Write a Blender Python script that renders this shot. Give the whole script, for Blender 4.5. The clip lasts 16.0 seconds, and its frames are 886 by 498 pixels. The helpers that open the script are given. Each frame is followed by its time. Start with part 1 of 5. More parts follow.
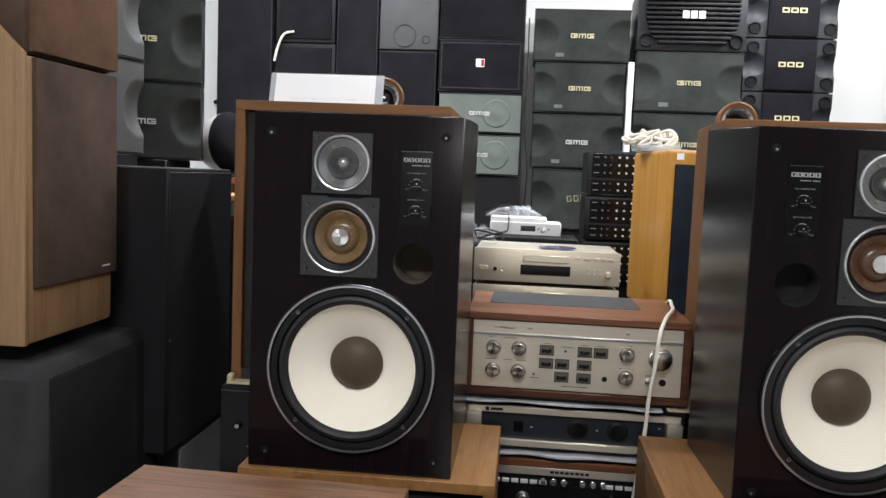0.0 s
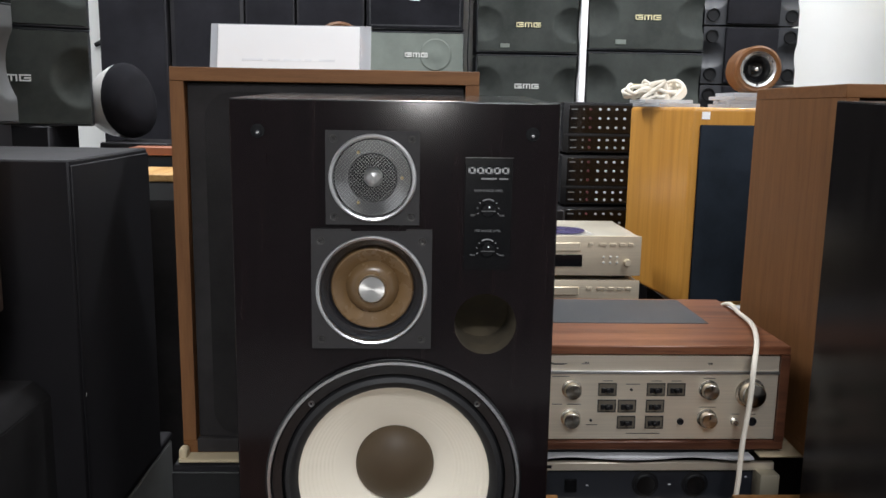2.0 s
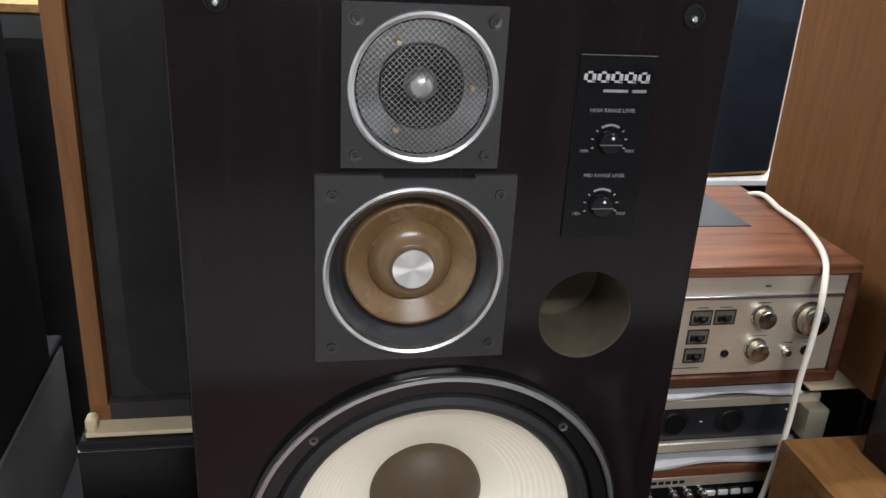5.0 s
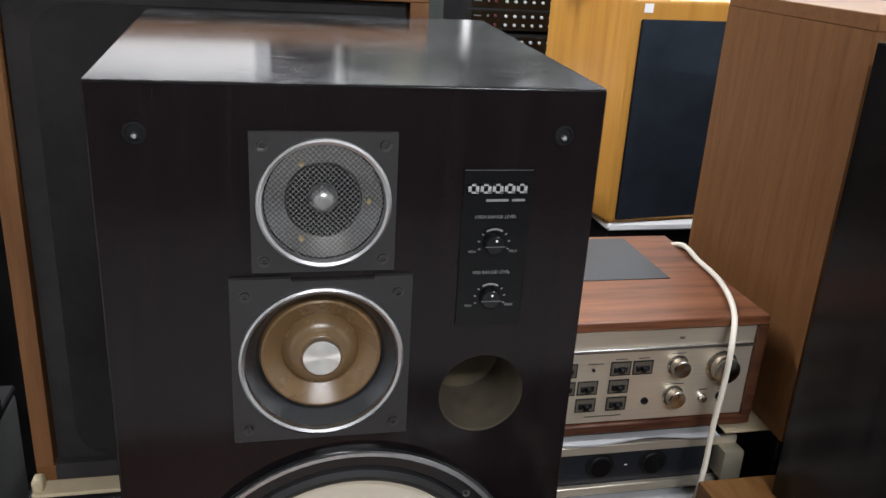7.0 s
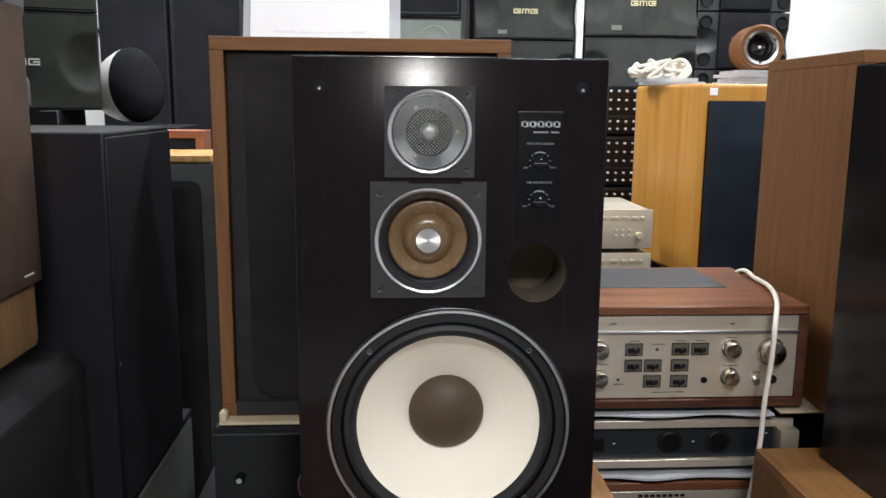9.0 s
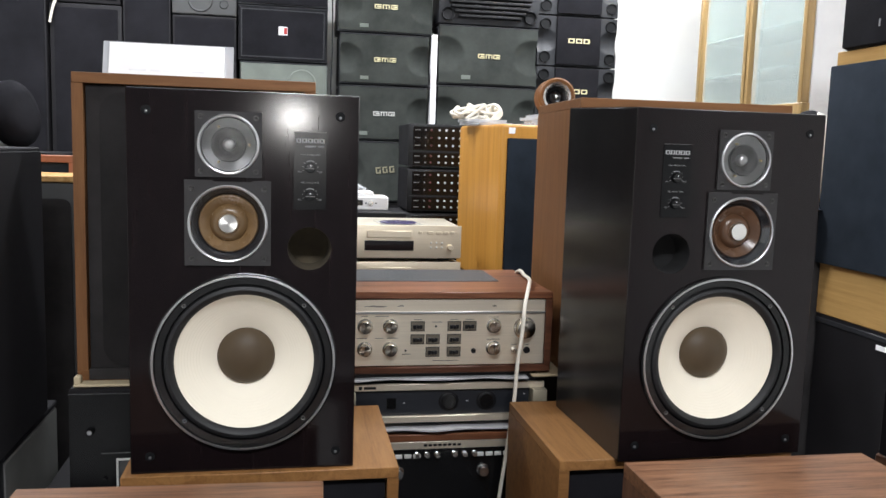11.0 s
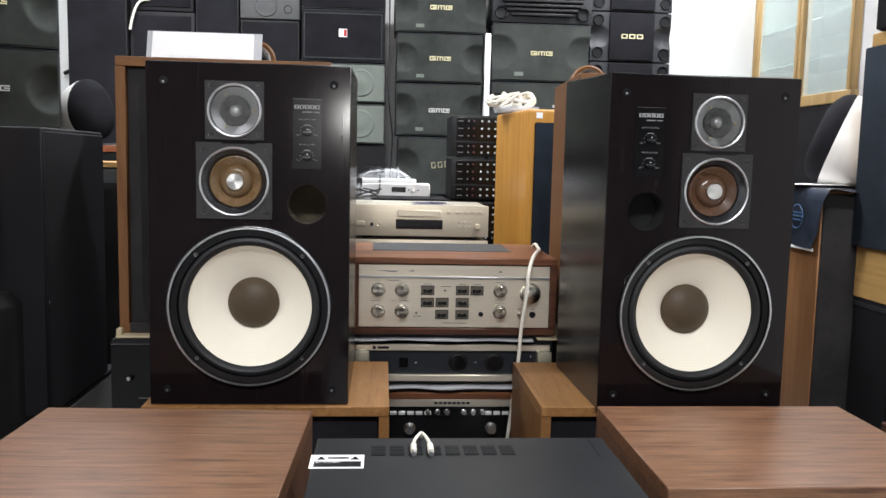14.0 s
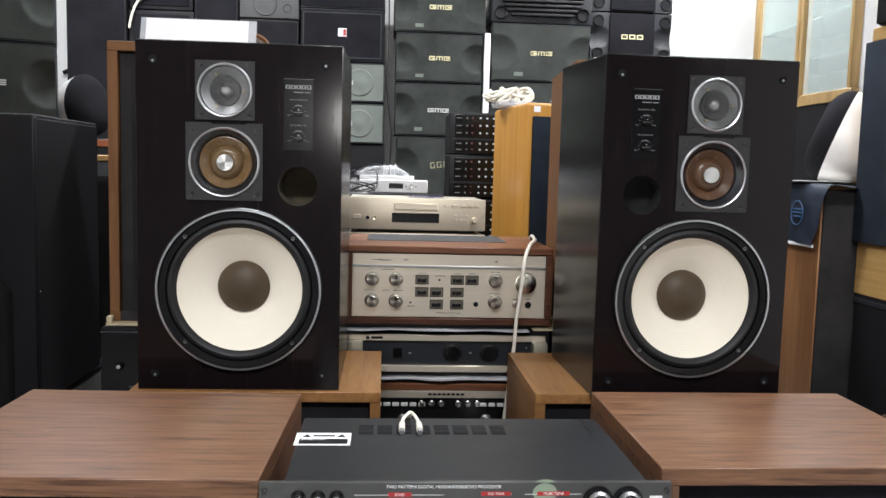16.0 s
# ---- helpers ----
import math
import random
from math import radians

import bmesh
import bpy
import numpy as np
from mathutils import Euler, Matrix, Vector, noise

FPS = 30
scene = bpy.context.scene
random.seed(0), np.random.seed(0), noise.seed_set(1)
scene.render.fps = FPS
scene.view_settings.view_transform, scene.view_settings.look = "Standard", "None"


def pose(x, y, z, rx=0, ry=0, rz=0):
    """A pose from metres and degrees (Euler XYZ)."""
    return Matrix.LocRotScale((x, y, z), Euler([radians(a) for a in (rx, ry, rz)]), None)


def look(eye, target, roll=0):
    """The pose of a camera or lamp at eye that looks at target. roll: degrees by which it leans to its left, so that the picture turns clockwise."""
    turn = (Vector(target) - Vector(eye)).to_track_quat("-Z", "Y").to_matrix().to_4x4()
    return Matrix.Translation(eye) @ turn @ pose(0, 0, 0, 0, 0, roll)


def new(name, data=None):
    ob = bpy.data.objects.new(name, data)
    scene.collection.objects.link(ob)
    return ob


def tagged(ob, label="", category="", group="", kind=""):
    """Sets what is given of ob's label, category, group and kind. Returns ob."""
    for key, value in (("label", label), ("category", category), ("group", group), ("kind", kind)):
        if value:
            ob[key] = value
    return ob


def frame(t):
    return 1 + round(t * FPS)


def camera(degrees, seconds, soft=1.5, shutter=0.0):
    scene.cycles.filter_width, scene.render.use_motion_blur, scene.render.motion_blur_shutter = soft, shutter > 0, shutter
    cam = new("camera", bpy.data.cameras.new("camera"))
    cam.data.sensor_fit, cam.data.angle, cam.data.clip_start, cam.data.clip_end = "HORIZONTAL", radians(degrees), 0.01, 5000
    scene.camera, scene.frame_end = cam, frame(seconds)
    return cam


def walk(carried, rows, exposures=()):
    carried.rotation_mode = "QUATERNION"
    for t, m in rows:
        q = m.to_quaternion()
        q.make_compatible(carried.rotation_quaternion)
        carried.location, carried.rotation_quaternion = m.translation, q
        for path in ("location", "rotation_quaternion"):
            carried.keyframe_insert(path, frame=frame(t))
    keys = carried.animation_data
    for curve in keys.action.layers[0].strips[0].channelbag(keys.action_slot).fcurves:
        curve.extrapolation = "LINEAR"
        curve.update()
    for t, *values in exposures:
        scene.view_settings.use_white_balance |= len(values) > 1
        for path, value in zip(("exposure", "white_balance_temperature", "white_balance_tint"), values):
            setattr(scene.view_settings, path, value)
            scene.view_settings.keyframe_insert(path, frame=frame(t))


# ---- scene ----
cam = camera(56.5, 16.0)

PATH = [
    (0, (0.1, 0.047, 1.37), (-0.093, 2.029, 1.191), 2.3),
    (0.5, (0.002, 0.148, 1.424), (-0.107, 2.137, 1.245), 3.0),
    (1, (-0.103, 0.246, 1.434), (-0.075, 2.229, 1.175), 3.4),
    (1.5, (-0.16, 0.373, 1.435), (-0.068, 2.349, 1.138), 2.2),
    (2, (-0.182, 0.543, 1.465), (-0.104, 2.513, 1.126), 0.9),
    (2.5, (-0.284, 0.703, 1.452), (-0.11, 2.655, 1.053), 2.9),
    (3, (-0.337, 0.853, 1.438), (-0.094, 2.757, 0.876), 2.9),
    (3.5, (-0.339, 0.924, 1.441), (0.024, 2.782, 0.796), 3.9),
    (3.7, (-0.337, 0.94, 1.444), (0.059, 2.781, 0.769), 4.3),
    (5.8, (-0.293, 0.957, 1.529), (0.038, 2.773, 0.76), 2.7),
    (6, (-0.289, 0.944, 1.538), (0.062, 2.756, 0.766), 2.6),
    (6.5, (-0.281, 0.916, 1.567), (0.126, 2.733, 0.839), 3.4),
    (7, (-0.272, 0.903, 1.573), (0.155, 2.725, 0.868), 3.4),
    (7.5, (-0.308, 0.848, 1.518), (0.041, 2.693, 0.828), 3.1),
    (8, (-0.328, 0.785, 1.463), (-0.071, 2.661, 0.819), 2.3),
    (8.5, (-0.309, 0.66, 1.418), (-0.095, 2.583, 0.91), 0.9),
    (9, (-0.271, 0.5, 1.417), (-0.149, 2.466, 1.07), 0.5),
    (9.5, (-0.241, 0.376, 1.419), (-0.022, 2.349, 1.174), 0.9),
    (9.6, (-0.238, 0.338, 1.422), (0.007, 2.309, 1.19), 0.9),
    (10, (-0.238, 0.25, 1.416), (0.123, 2.205, 1.208), 1.8),
    (10.2, (-0.221, 0.223, 1.405), (0.175, 2.171, 1.179), 2.1),
    (12.3, (-0.027, -0.1, 1.361), (0.268, 1.863, 1.119), 1.0),
    (12.5, (-0.023, -0.1, 1.349), (0.286, 1.862, 1.112), 1.1),
    (13, (-0.005, -0.083, 1.323), (0.221, 1.892, 1.103), 2.1),
    (13.5, (0.031, -0.086, 1.308), (0.185, 1.898, 1.106), 1.8),
    (14, (0.05, -0.087, 1.301), (0.199, 1.896, 1.086), 1.3),
    (14.5, (0.059, -0.084, 1.289), (0.225, 1.898, 1.079), 1.4),
    (15, (0.068, -0.083, 1.273), (0.246, 1.9, 1.087), 1.3),
    (15.5, (0.069, -0.075, 1.255), (0.238, 1.909, 1.069), 1.3),
    (16, (0.07, -0.071, 1.249), (0.214, 1.915, 1.057), 1.5),
]
EXPOSURES = [(0, -0.36), (1, -0.36), (1.5, -0.45), (2, -0.44), (2.5, -0.5), (3, -0.18), (3.5, -0.06), (6, -0.06), (6.5, -0.08), (7, -0.24), (7.5, 0.04), (8, -0.02), (8.5, -0.12), (9, -0.2), (10, -0.14), (12.5, -0.06), (14.5, -0.12), (16, -0.12)]
walk(cam, [(t, look(eye, target, roll)) for t, eye, target, roll in PATH], EXPOSURES)

# ---- light and world ----
world = bpy.data.worlds.new("shop_world")
scene.world = world
world.use_nodes = True
world.node_tree.nodes["Background"].inputs[0].default_value = (0.9, 0.95, 1.0, 1)
world.node_tree.nodes["Background"].inputs[1].default_value = 0.25


def ceiling_lamp(name, x, y, z, sx, sy, watts, colour=(1.0, 0.97, 0.93)):
    data = bpy.data.lights.new(name, "AREA")
    data.shape, data.size, data.size_y, data.energy, data.color = "RECTANGLE", sx, sy, watts, colour
    ob = new(name, data)
    ob.matrix_world = pose(x, y, z, 0, 0, 0)
    return ob


ceiling_lamp("ceiling_tube", -0.1, -0.75, 3.05, 1.3, 0.16, 112, (0.918, 0.945, 1.0))
ceiling_lamp("ceiling_tube", 1.2, 1.6, 3.05, 1.3, 0.16, 58, (0.918, 0.945, 1.0))
ceiling_lamp("ceiling_tube", -1.0, 3.3, 3.05, 1.3, 0.16, 105, (0.918, 0.945, 1.0))
ceiling_lamp("ceiling_tube", 1.7, 3.7, 3.05, 1.3, 0.16, 95, (0.918, 0.945, 1.0))

doorway = ceiling_lamp("doorway_lamp", -0.11, -2.55, 1.57, 0.10, 0.10, 13, (1.0, 0.98, 0.96))
doorway.matrix_world = pose(-0.11, -2.55, 1.57, 90)

# ---- materials ----
def base_mat(name, rough=0.5, metal=0.0):
    m = bpy.data.materials.new(name)
    m.use_nodes = True
    nt = m.node_tree
    b = nt.nodes["Principled BSDF"]
    b.inputs["Roughness"].default_value = rough
    b.inputs["Metallic"].default_value = metal
    return m, nt, b


def node(nt, kind, **inputs):
    n = nt.nodes.new(kind)
    for k, v in inputs.items():
        n.inputs[k].default_value = v
    return n


def coords(nt, scale=(1, 1, 1)):
    tc = nt.nodes.new("ShaderNodeTexCoord")
    info = nt.nodes.new("ShaderNodeObjectInfo")
    mul = nt.nodes.new("ShaderNodeMath")
    mul.operation = "MULTIPLY"
    mul.inputs[1].default_value = 7.0
    nt.links.new(info.outputs["Random"], mul.inputs[0])
    mp = nt.nodes.new("ShaderNodeMapping")
    mp.inputs["Scale"].default_value = scale
    nt.links.new(tc.outputs["Object"], mp.inputs["Vector"])
    nt.links.new(mul.outputs[0], mp.inputs["Location"])
    return mp


def ramp(nt, fac, stops):
    r = nt.nodes.new("ShaderNodeValToRGB")
    e = r.color_ramp.elements
    while len(e) < len(stops):
        e.new(0.5)
    for el, (p, c) in zip(e, stops):
        el.position, el.color = p, (*c, 1)
    nt.links.new(fac, r.inputs["Fac"])
    return r


def bump(nt, b, fac, strength, dist=0.001):
    n = node(nt, "ShaderNodeBump", Strength=strength, Distance=dist)
    nt.links.new(fac, n.inputs["Height"])
    nt.links.new(n.outputs["Normal"], b.inputs["Normal"])


def shade(c, k):
    return tuple(min(1.0, v * k) for v in c)


def plain(name, colour, rough=0.5, metal=0.0, var=0.18, scale=9.0, fine=260.0, relief=0.12, rvar=0.08, spec=0.5):
    """Paint, plastic, paper: colour with soft stains, a fine grain and uneven gloss."""
    m, nt, b = base_mat(name, rough, metal)
    b.inputs["Specular IOR Level"].default_value = spec
    mp = coords(nt)
    big = node(nt, "ShaderNodeTexNoise", Scale=scale, Detail=5.0, Roughness=0.6)
    small = node(nt, "ShaderNodeTexNoise", Scale=fine, Detail=3.0)
    for n in (big, small):
        nt.links.new(mp.outputs[0], n.inputs["Vector"])
    r = ramp(nt, big.outputs["Fac"], [(0.25, shade(colour, 1 - var)), (0.75, shade(colour, 1 + var))])
    nt.links.new(r.outputs["Color"], b.inputs["Base Color"])
    mr = nt.nodes.new("ShaderNodeMapRange")
    mr.inputs["To Min"].default_value, mr.inputs["To Max"].default_value = max(0.02, rough - rvar), min(1, rough + rvar)
    nt.links.new(big.outputs["Fac"], mr.inputs["Value"])
    nt.links.new(mr.outputs[0], b.inputs["Roughness"])
    bump(nt, b, small.outputs["Fac"], relief, 0.0006)
    return m


def wood(name, dark, light, along="x", rough=0.42, fine=1.0, spec=0.5, relief=0.12, run=1.2):
    """Veneer with long grain along one axis."""
    m, nt, b = base_mat(name, rough)
    s = {"x": (run, 26, 26), "y": (26, run, 26), "z": (26, 26, run)}[along]
    mp = coords(nt, tuple(v * fine for v in s))
    n1 = node(nt, "ShaderNodeTexNoise", Scale=1.0, Detail=8.0, Roughness=0.62, Distortion=0.6)
    n2 = node(nt, "ShaderNodeTexNoise", Scale=5.0, Detail=7.0, Roughness=0.75)
    nt.links.new(mp.outputs[0], n1.inputs["Vector"])
    nt.links.new(mp.outputs[0], n2.inputs["Vector"])
    mix = nt.nodes.new("ShaderNodeMath")
    mix.operation = "MULTIPLY_ADD"
    mix.inputs[1].default_value = 0.6
    nt.links.new(n2.outputs["Fac"], mix.inputs[0])
    nt.links.new(n1.outputs["Fac"], mix.inputs[2])
    mid = tuple((a + c) / 2 for a, c in zip(dark, light))
    r = ramp(nt, mix.outputs[0], [(0.62, dark), (0.78, mid), (1.0, light)])
    nt.links.new(r.outputs["Color"], b.inputs["Base Color"])
    b.inputs["Specular IOR Level"].default_value = spec
    bump(nt, b, mix.outputs[0], relief, 0.0008)
    return m


def cloth(name, colour, weave=900.0, var=0.35, rough=0.95):
    """Stretched grille cloth."""
    m, nt, b = base_mat(name, rough)
    mp = coords(nt)
    big = node(nt, "ShaderNodeTexNoise", Scale=6.0, Detail=6.0, Roughness=0.65)
    w = node(nt, "ShaderNodeTexVoronoi", Scale=weave)
    for n in (big, w):
        nt.links.new(mp.outputs[0], n.inputs["Vector"])
    r = ramp(nt, big.outputs["Fac"], [(0.3, shade(colour, 1 - var)), (0.75, shade(colour, 1 + var))])
    nt.links.new(r.outputs["Color"], b.inputs["Base Color"])
    b.inputs["Specular IOR Level"].default_value = 0.12
    bump(nt, b, w.outputs["Distance"], 0.5, 0.0008)
    return m


def brushed(name, colour, rough=0.3, along="x", metal=1.0):
    m, nt, b = base_mat(name, rough, metal)
    s = {"x": (3, 400, 400), "z": (400, 400, 3)}[along]
    mp = coords(nt, s)
    n = node(nt, "ShaderNodeTexNoise", Scale=1.0, Detail=3.0)
    nt.links.new(mp.outputs[0], n.inputs["Vector"])
    r = ramp(nt, n.outputs["Fac"], [(0.3, shade(colour, 0.94)), (0.7, shade(colour, 1.04))])
    nt.links.new(r.outputs["Color"], b.inputs["Base Color"])
    bump(nt, b, n.outputs["Fac"], 0.02, 0.0004)
    return m


def clear(name, colour=(1, 1, 1), rough=0.05, alpha=0.25):
    m, nt, b = base_mat(name, rough)
    b.inputs["Base Color"].default_value = (*colour, 1)
    b.inputs["Alpha"].default_value = alpha
    b.inputs["IOR"].default_value = 1.45
    return m


VINYL = wood("black_ash_vinyl", (0.0047, 0.0032, 0.0037), (0.0092, 0.0057, 0.0062), "z", 0.12, 3.2, spec=0.25, relief=0.03)
VINYL_SIDE = wood("black_ash_vinyl_side", (0.0050, 0.0044, 0.0044), (0.0105, 0.0090, 0.0088), "z", 0.22, 2.2, spec=0.30, relief=0.03)


def dusty(name):
    """Glossy black top with dust, wiped smears and scratches."""
    m, nt, b = base_mat(name, 0.1)
    b.inputs["Specular IOR Level"].default_value = 1.0
    b.inputs["Coat Weight"].default_value = 1.0
    b.inputs["Coat Roughness"].default_value = 0.12
    b.inputs["Coat IOR"].default_value = 2.1
    mp = coords(nt, (1, 1, 1))
    n1 = node(nt, "ShaderNodeTexNoise", Scale=7.0, Detail=8.0, Roughness=0.7, Distortion=1.2)
    n2 = node(nt, "ShaderNodeTexNoise", Scale=90.0, Detail=4.0, Roughness=0.7)
    for n in (n1, n2):
        nt.links.new(mp.outputs[0], n.inputs["Vector"])
    mul = nt.nodes.new("ShaderNodeMath")
    mul.operation = "MULTIPLY"
    nt.links.new(n1.outputs["Fac"], mul.inputs[0])
    nt.links.new(n2.outputs["Fac"], mul.inputs[1])
    r = ramp(nt, mul.outputs[0], [(0.15, (0.012, 0.012, 0.0125)), (0.27, (0.045, 0.046, 0.048)), (0.42, (0.19, 0.19, 0.195))])
    nt.links.new(r.outputs["Color"], b.inputs["Base Color"])
    rr = ramp(nt, n1.outputs["Fac"], [(0.35, (0.10, 0.10, 0.10)), (0.7, (0.20, 0.20, 0.20))])
    nt.links.new(rr.outputs["Color"], b.inputs["Roughness"])
    return m


DUSTY = dusty("dusty_gloss_top")
BLACK = plain("black_plastic", (0.007, 0.007, 0.008), 0.42, spec=0.3)
MATT = plain("matt_black_vinyl", (0.0100, 0.0093, 0.0108), 0.62, relief=0.4, fine=420, spec=0.22)
FRAME = plain("graphite_frame", (0.027, 0.0255, 0.026), 0.5, var=0.1, spec=0.3)
RUBBER = plain("rubber_surround", (0.010, 0.010, 0.011), 0.55, spec=0.4)
GLOSS = plain("gloss_black", (0.006, 0.006, 0.0065), 0.16, relief=0.02, spec=0.4)
CHROME = brushed("polished_ring", (0.52, 0.52, 0.53), 0.36)
ALU = brushed("spun_aluminium", (0.80, 0.79, 0.77), 0.26)
CONE = plain("white_paper_cone", (0.86, 0.795, 0.665), 0.8, var=0.04, scale=5, fine=500, relief=0.25)
CAP = plain("brown_dust_cap", (0.074, 0.052, 0.031), 0.5, var=0.12, scale=14, spec=0.25)
AMBER = plain("amber_cone", (0.150, 0.088, 0.038), 0.27, var=0.22, scale=26)
FLARE = plain("black_flare_paint", (0.012, 0.014, 0.018), 0.22, relief=0.02, spec=1.0)
AMBER_R = plain("red_brown_cone", (0.085, 0.042, 0.022), 0.25, var=0.22, scale=26)
PORT_SHADED = plain("shaded_port_tube", (0.005, 0.005, 0.005), 0.85, var=0.3, scale=30)
VENT = plain("vent_slot_black", (0.004, 0.0043, 0.005), 0.6, spec=0.2)
WIRE = brushed("grille_wire", (0.44, 0.44, 0.43), 0.34)
TWEET = plain("tweeter_metal", (0.12, 0.12, 0.122), 0.28, 0.9, var=0.12)
SCREW = plain("screw_metal", (0.20, 0.20, 0.20), 0.35, 0.9)
DARKSCREW = plain("blackened_screw", (0.075, 0.072, 0.070), 0.3, 0.8)
SUBV = plain("scuffed_black_carpet", (0.030, 0.029, 0.030), 0.8, var=0.3, relief=0.6, fine=500, spec=0.15)
CARD = plain("cardboard", (0.42, 0.34, 0.22), 0.9, var=0.15)
PORTCARD = plain("port_tube_card", (0.060, 0.047, 0.028), 0.9, var=0.4, scale=30)
PRINT = plain("white_print", (0.78, 0.78, 0.78), 0.5, relief=0)
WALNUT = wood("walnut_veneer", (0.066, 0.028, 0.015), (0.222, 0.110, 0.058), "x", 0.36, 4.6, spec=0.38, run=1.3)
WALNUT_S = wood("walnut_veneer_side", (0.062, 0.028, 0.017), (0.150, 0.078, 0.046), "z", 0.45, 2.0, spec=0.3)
TEAK = wood("teak_veneer", (0.185, 0.082, 0.026), (0.31, 0.152, 0.053), "y", 0.42, 2.0, spec=0.3, run=2.0)
TEAKX = wood("teak_edge", (0.165, 0.072, 0.023), (0.27, 0.130, 0.045), "x", 0.42, 2.0, spec=0.3, run=2.0)
BROWN = wood("brown_veneer", (0.135, 0.057, 0.020), (0.192, 0.086, 0.032), "z", 0.5, 2.4, spec=0.25, run=2.0)
BROWN_L = wood("light_brown_veneer", (0.215, 0.098, 0.040), (0.30, 0.145, 0.062), "z", 0.5, 2.0, spec=0.25, run=1.5)
BROWNX = wood("brown_veneer_rail", (0.135, 0.057, 0.020), (0.192, 0.086, 0.032), "x", 0.5, 2.4, spec=0.25, run=2.0)
OAK = wood("golden_oak", (0.43, 0.195, 0.034), (0.56, 0.275, 0.056), "z", 0.34, 1.0, spec=0.4, run=1.2)
LWOOD = wood("dull_oak", (0.17, 0.092, 0.040), (0.29, 0.170, 0.080), "z", 0.5, 1.2)
PALEX = wood("pale_oak_band", (0.33, 0.175, 0.055), (0.56, 0.35, 0.14), "y", 0.5, 1.0, spec=0.3)
PALER = wood("pale_oak_front", (0.33, 0.19, 0.062), (0.47, 0.29, 0.105), "x", 0.5, 1.0, spec=0.3, run=1.2)
ROSE = wood("rosewood_case", (0.070, 0.023, 0.011), (0.25, 0.100, 0.048), "x", 0.36, 1.2, spec=0.4)
ROSE_D = wood("dark_rosewood_edge", (0.045, 0.016, 0.009), (0.125, 0.050, 0.026), "x", 0.42, 1.2, spec=0.3)
GRILLE = cloth("black_grille_cloth", (0.0115, 0.0112, 0.0135))
DUSTMARK = plain("dust_mark", (0.34, 0.34, 0.34), 0.7)
REDWOOD = plain("red_brown_wood", (0.26, 0.095, 0.050), 0.5)
GOLDWOOD = wood("gold_brown_wood", (0.24, 0.15, 0.055), (0.42, 0.28, 0.12), "z", 0.4, 1.2)
GREENREFLECT = plain("green_reflection_backing", (0.25, 0.31, 0.265), 0.5)
PLATE = plain("gloss_plate", (0.0035, 0.0035, 0.004), 0.2, relief=0.02, spec=0.25)
GREYL = plain("worn_grey_vinyl", (0.15, 0.15, 0.143), 0.6, relief=0.3, spec=0.3)
AMBER_D = plain("tan_inner_cone", (0.135, 0.082, 0.038), 0.26, var=0.2, scale=26)


def spun(name, colour, rough):
    """Lathe-turned metal with fan-shaped glints."""
    m, nt, b = base_mat(name, rough, 1.0)
    b.inputs["Base Color"].default_value = (*colour, 1)
    b.inputs["Anisotropic"].default_value = 0.85
    tg = nt.nodes.new("ShaderNodeTangent")
    tg.direction_type, tg.axis = "RADIAL", "Y"
    nt.links.new(tg.outputs[0], b.inputs["Tangent"])
    return m


SPUN = spun("turned_aluminium", (0.82, 0.81, 0.78), 0.30)
KNOBM = spun("turned_knob_metal", (0.50, 0.46, 0.40), 0.24)
HORN = spun("turned_flare_metal", (0.17, 0.17, 0.172), 0.30)
DOME = plain("dull_dome_metal", (0.42, 0.42, 0.42), 0.3, 0.9)
BRASS = plain("brass_rivet", (0.62, 0.47, 0.22), 0.3, 0.9)
INNER = cloth("dark_inner_cloth", (0.021, 0.0195, 0.0195))
GRILLE_G = cloth("charcoal_grille_cloth", (0.034, 0.0315, 0.0315))
GRILLE_B = cloth("brown_grille_cloth", (0.074, 0.048, 0.036))
GRILLE_BL = cloth("light_brown_grille_cloth", (0.12, 0.067, 0.042))
GRILLE_N = cloth("navy_grille_cloth", (0.019, 0.025, 0.034))
GRILLE_K = cloth("dark_olive_mesh", (0.041, 0.045, 0.041), 500)
GREYMESH = cloth("grey_mesh", (0.155, 0.172, 0.152), 500, 0.15)
CHAR = plain("charcoal_moulding", (0.017, 0.018, 0.021), 0.5, relief=0.3, spec=0.4)
GREYV = plain("grey_vinyl", (0.068, 0.069, 0.069), 0.6, relief=0.3, spec=0.3)
SILVER = brushed("brushed_silver", (0.82, 0.735, 0.60), 0.40, metal=0.75)
CHAMP = brushed("champagne_metal", (0.80, 0.71, 0.55), 0.4, metal=0.65)
CHAMPD = plain("champagne_paint", (0.52, 0.48, 0.39), 0.45, 0.3)
HANDLE = plain("dull_champagne_metal", (0.36, 0.325, 0.245), 0.4, 0.5, var=0.12)
WHITE = plain("white_plastic", (0.78, 0.78, 0.78), 0.4, var=0.05)
PAPER = plain("white_paper", (0.90, 0.90, 0.90), 0.8, var=0.02)
GOLD = plain("gold_badge", (0.80, 0.72, 0.44), 0.35, 0.3, var=0.05)
DIMGOLD = plain("tarnished_gold_badge", (0.27, 0.25, 0.17), 0.4, 0.3, var=0.1)
SILVERB = plain("silver_badge", (0.75, 0.75, 0.72), 0.35, 0.3, var=0.05)
PLASTER = plain("white_plaster", (0.83, 0.83, 0.81), 0.85, var=0.03, scale=2.0, fine=120)
PRINT_DIM = plain("faint_white_print", (0.19, 0.19, 0.19), 0.5, relief=0)
PRINT_MID = plain("soft_white_print", (0.33, 0.33, 0.33), 0.5, relief=0)
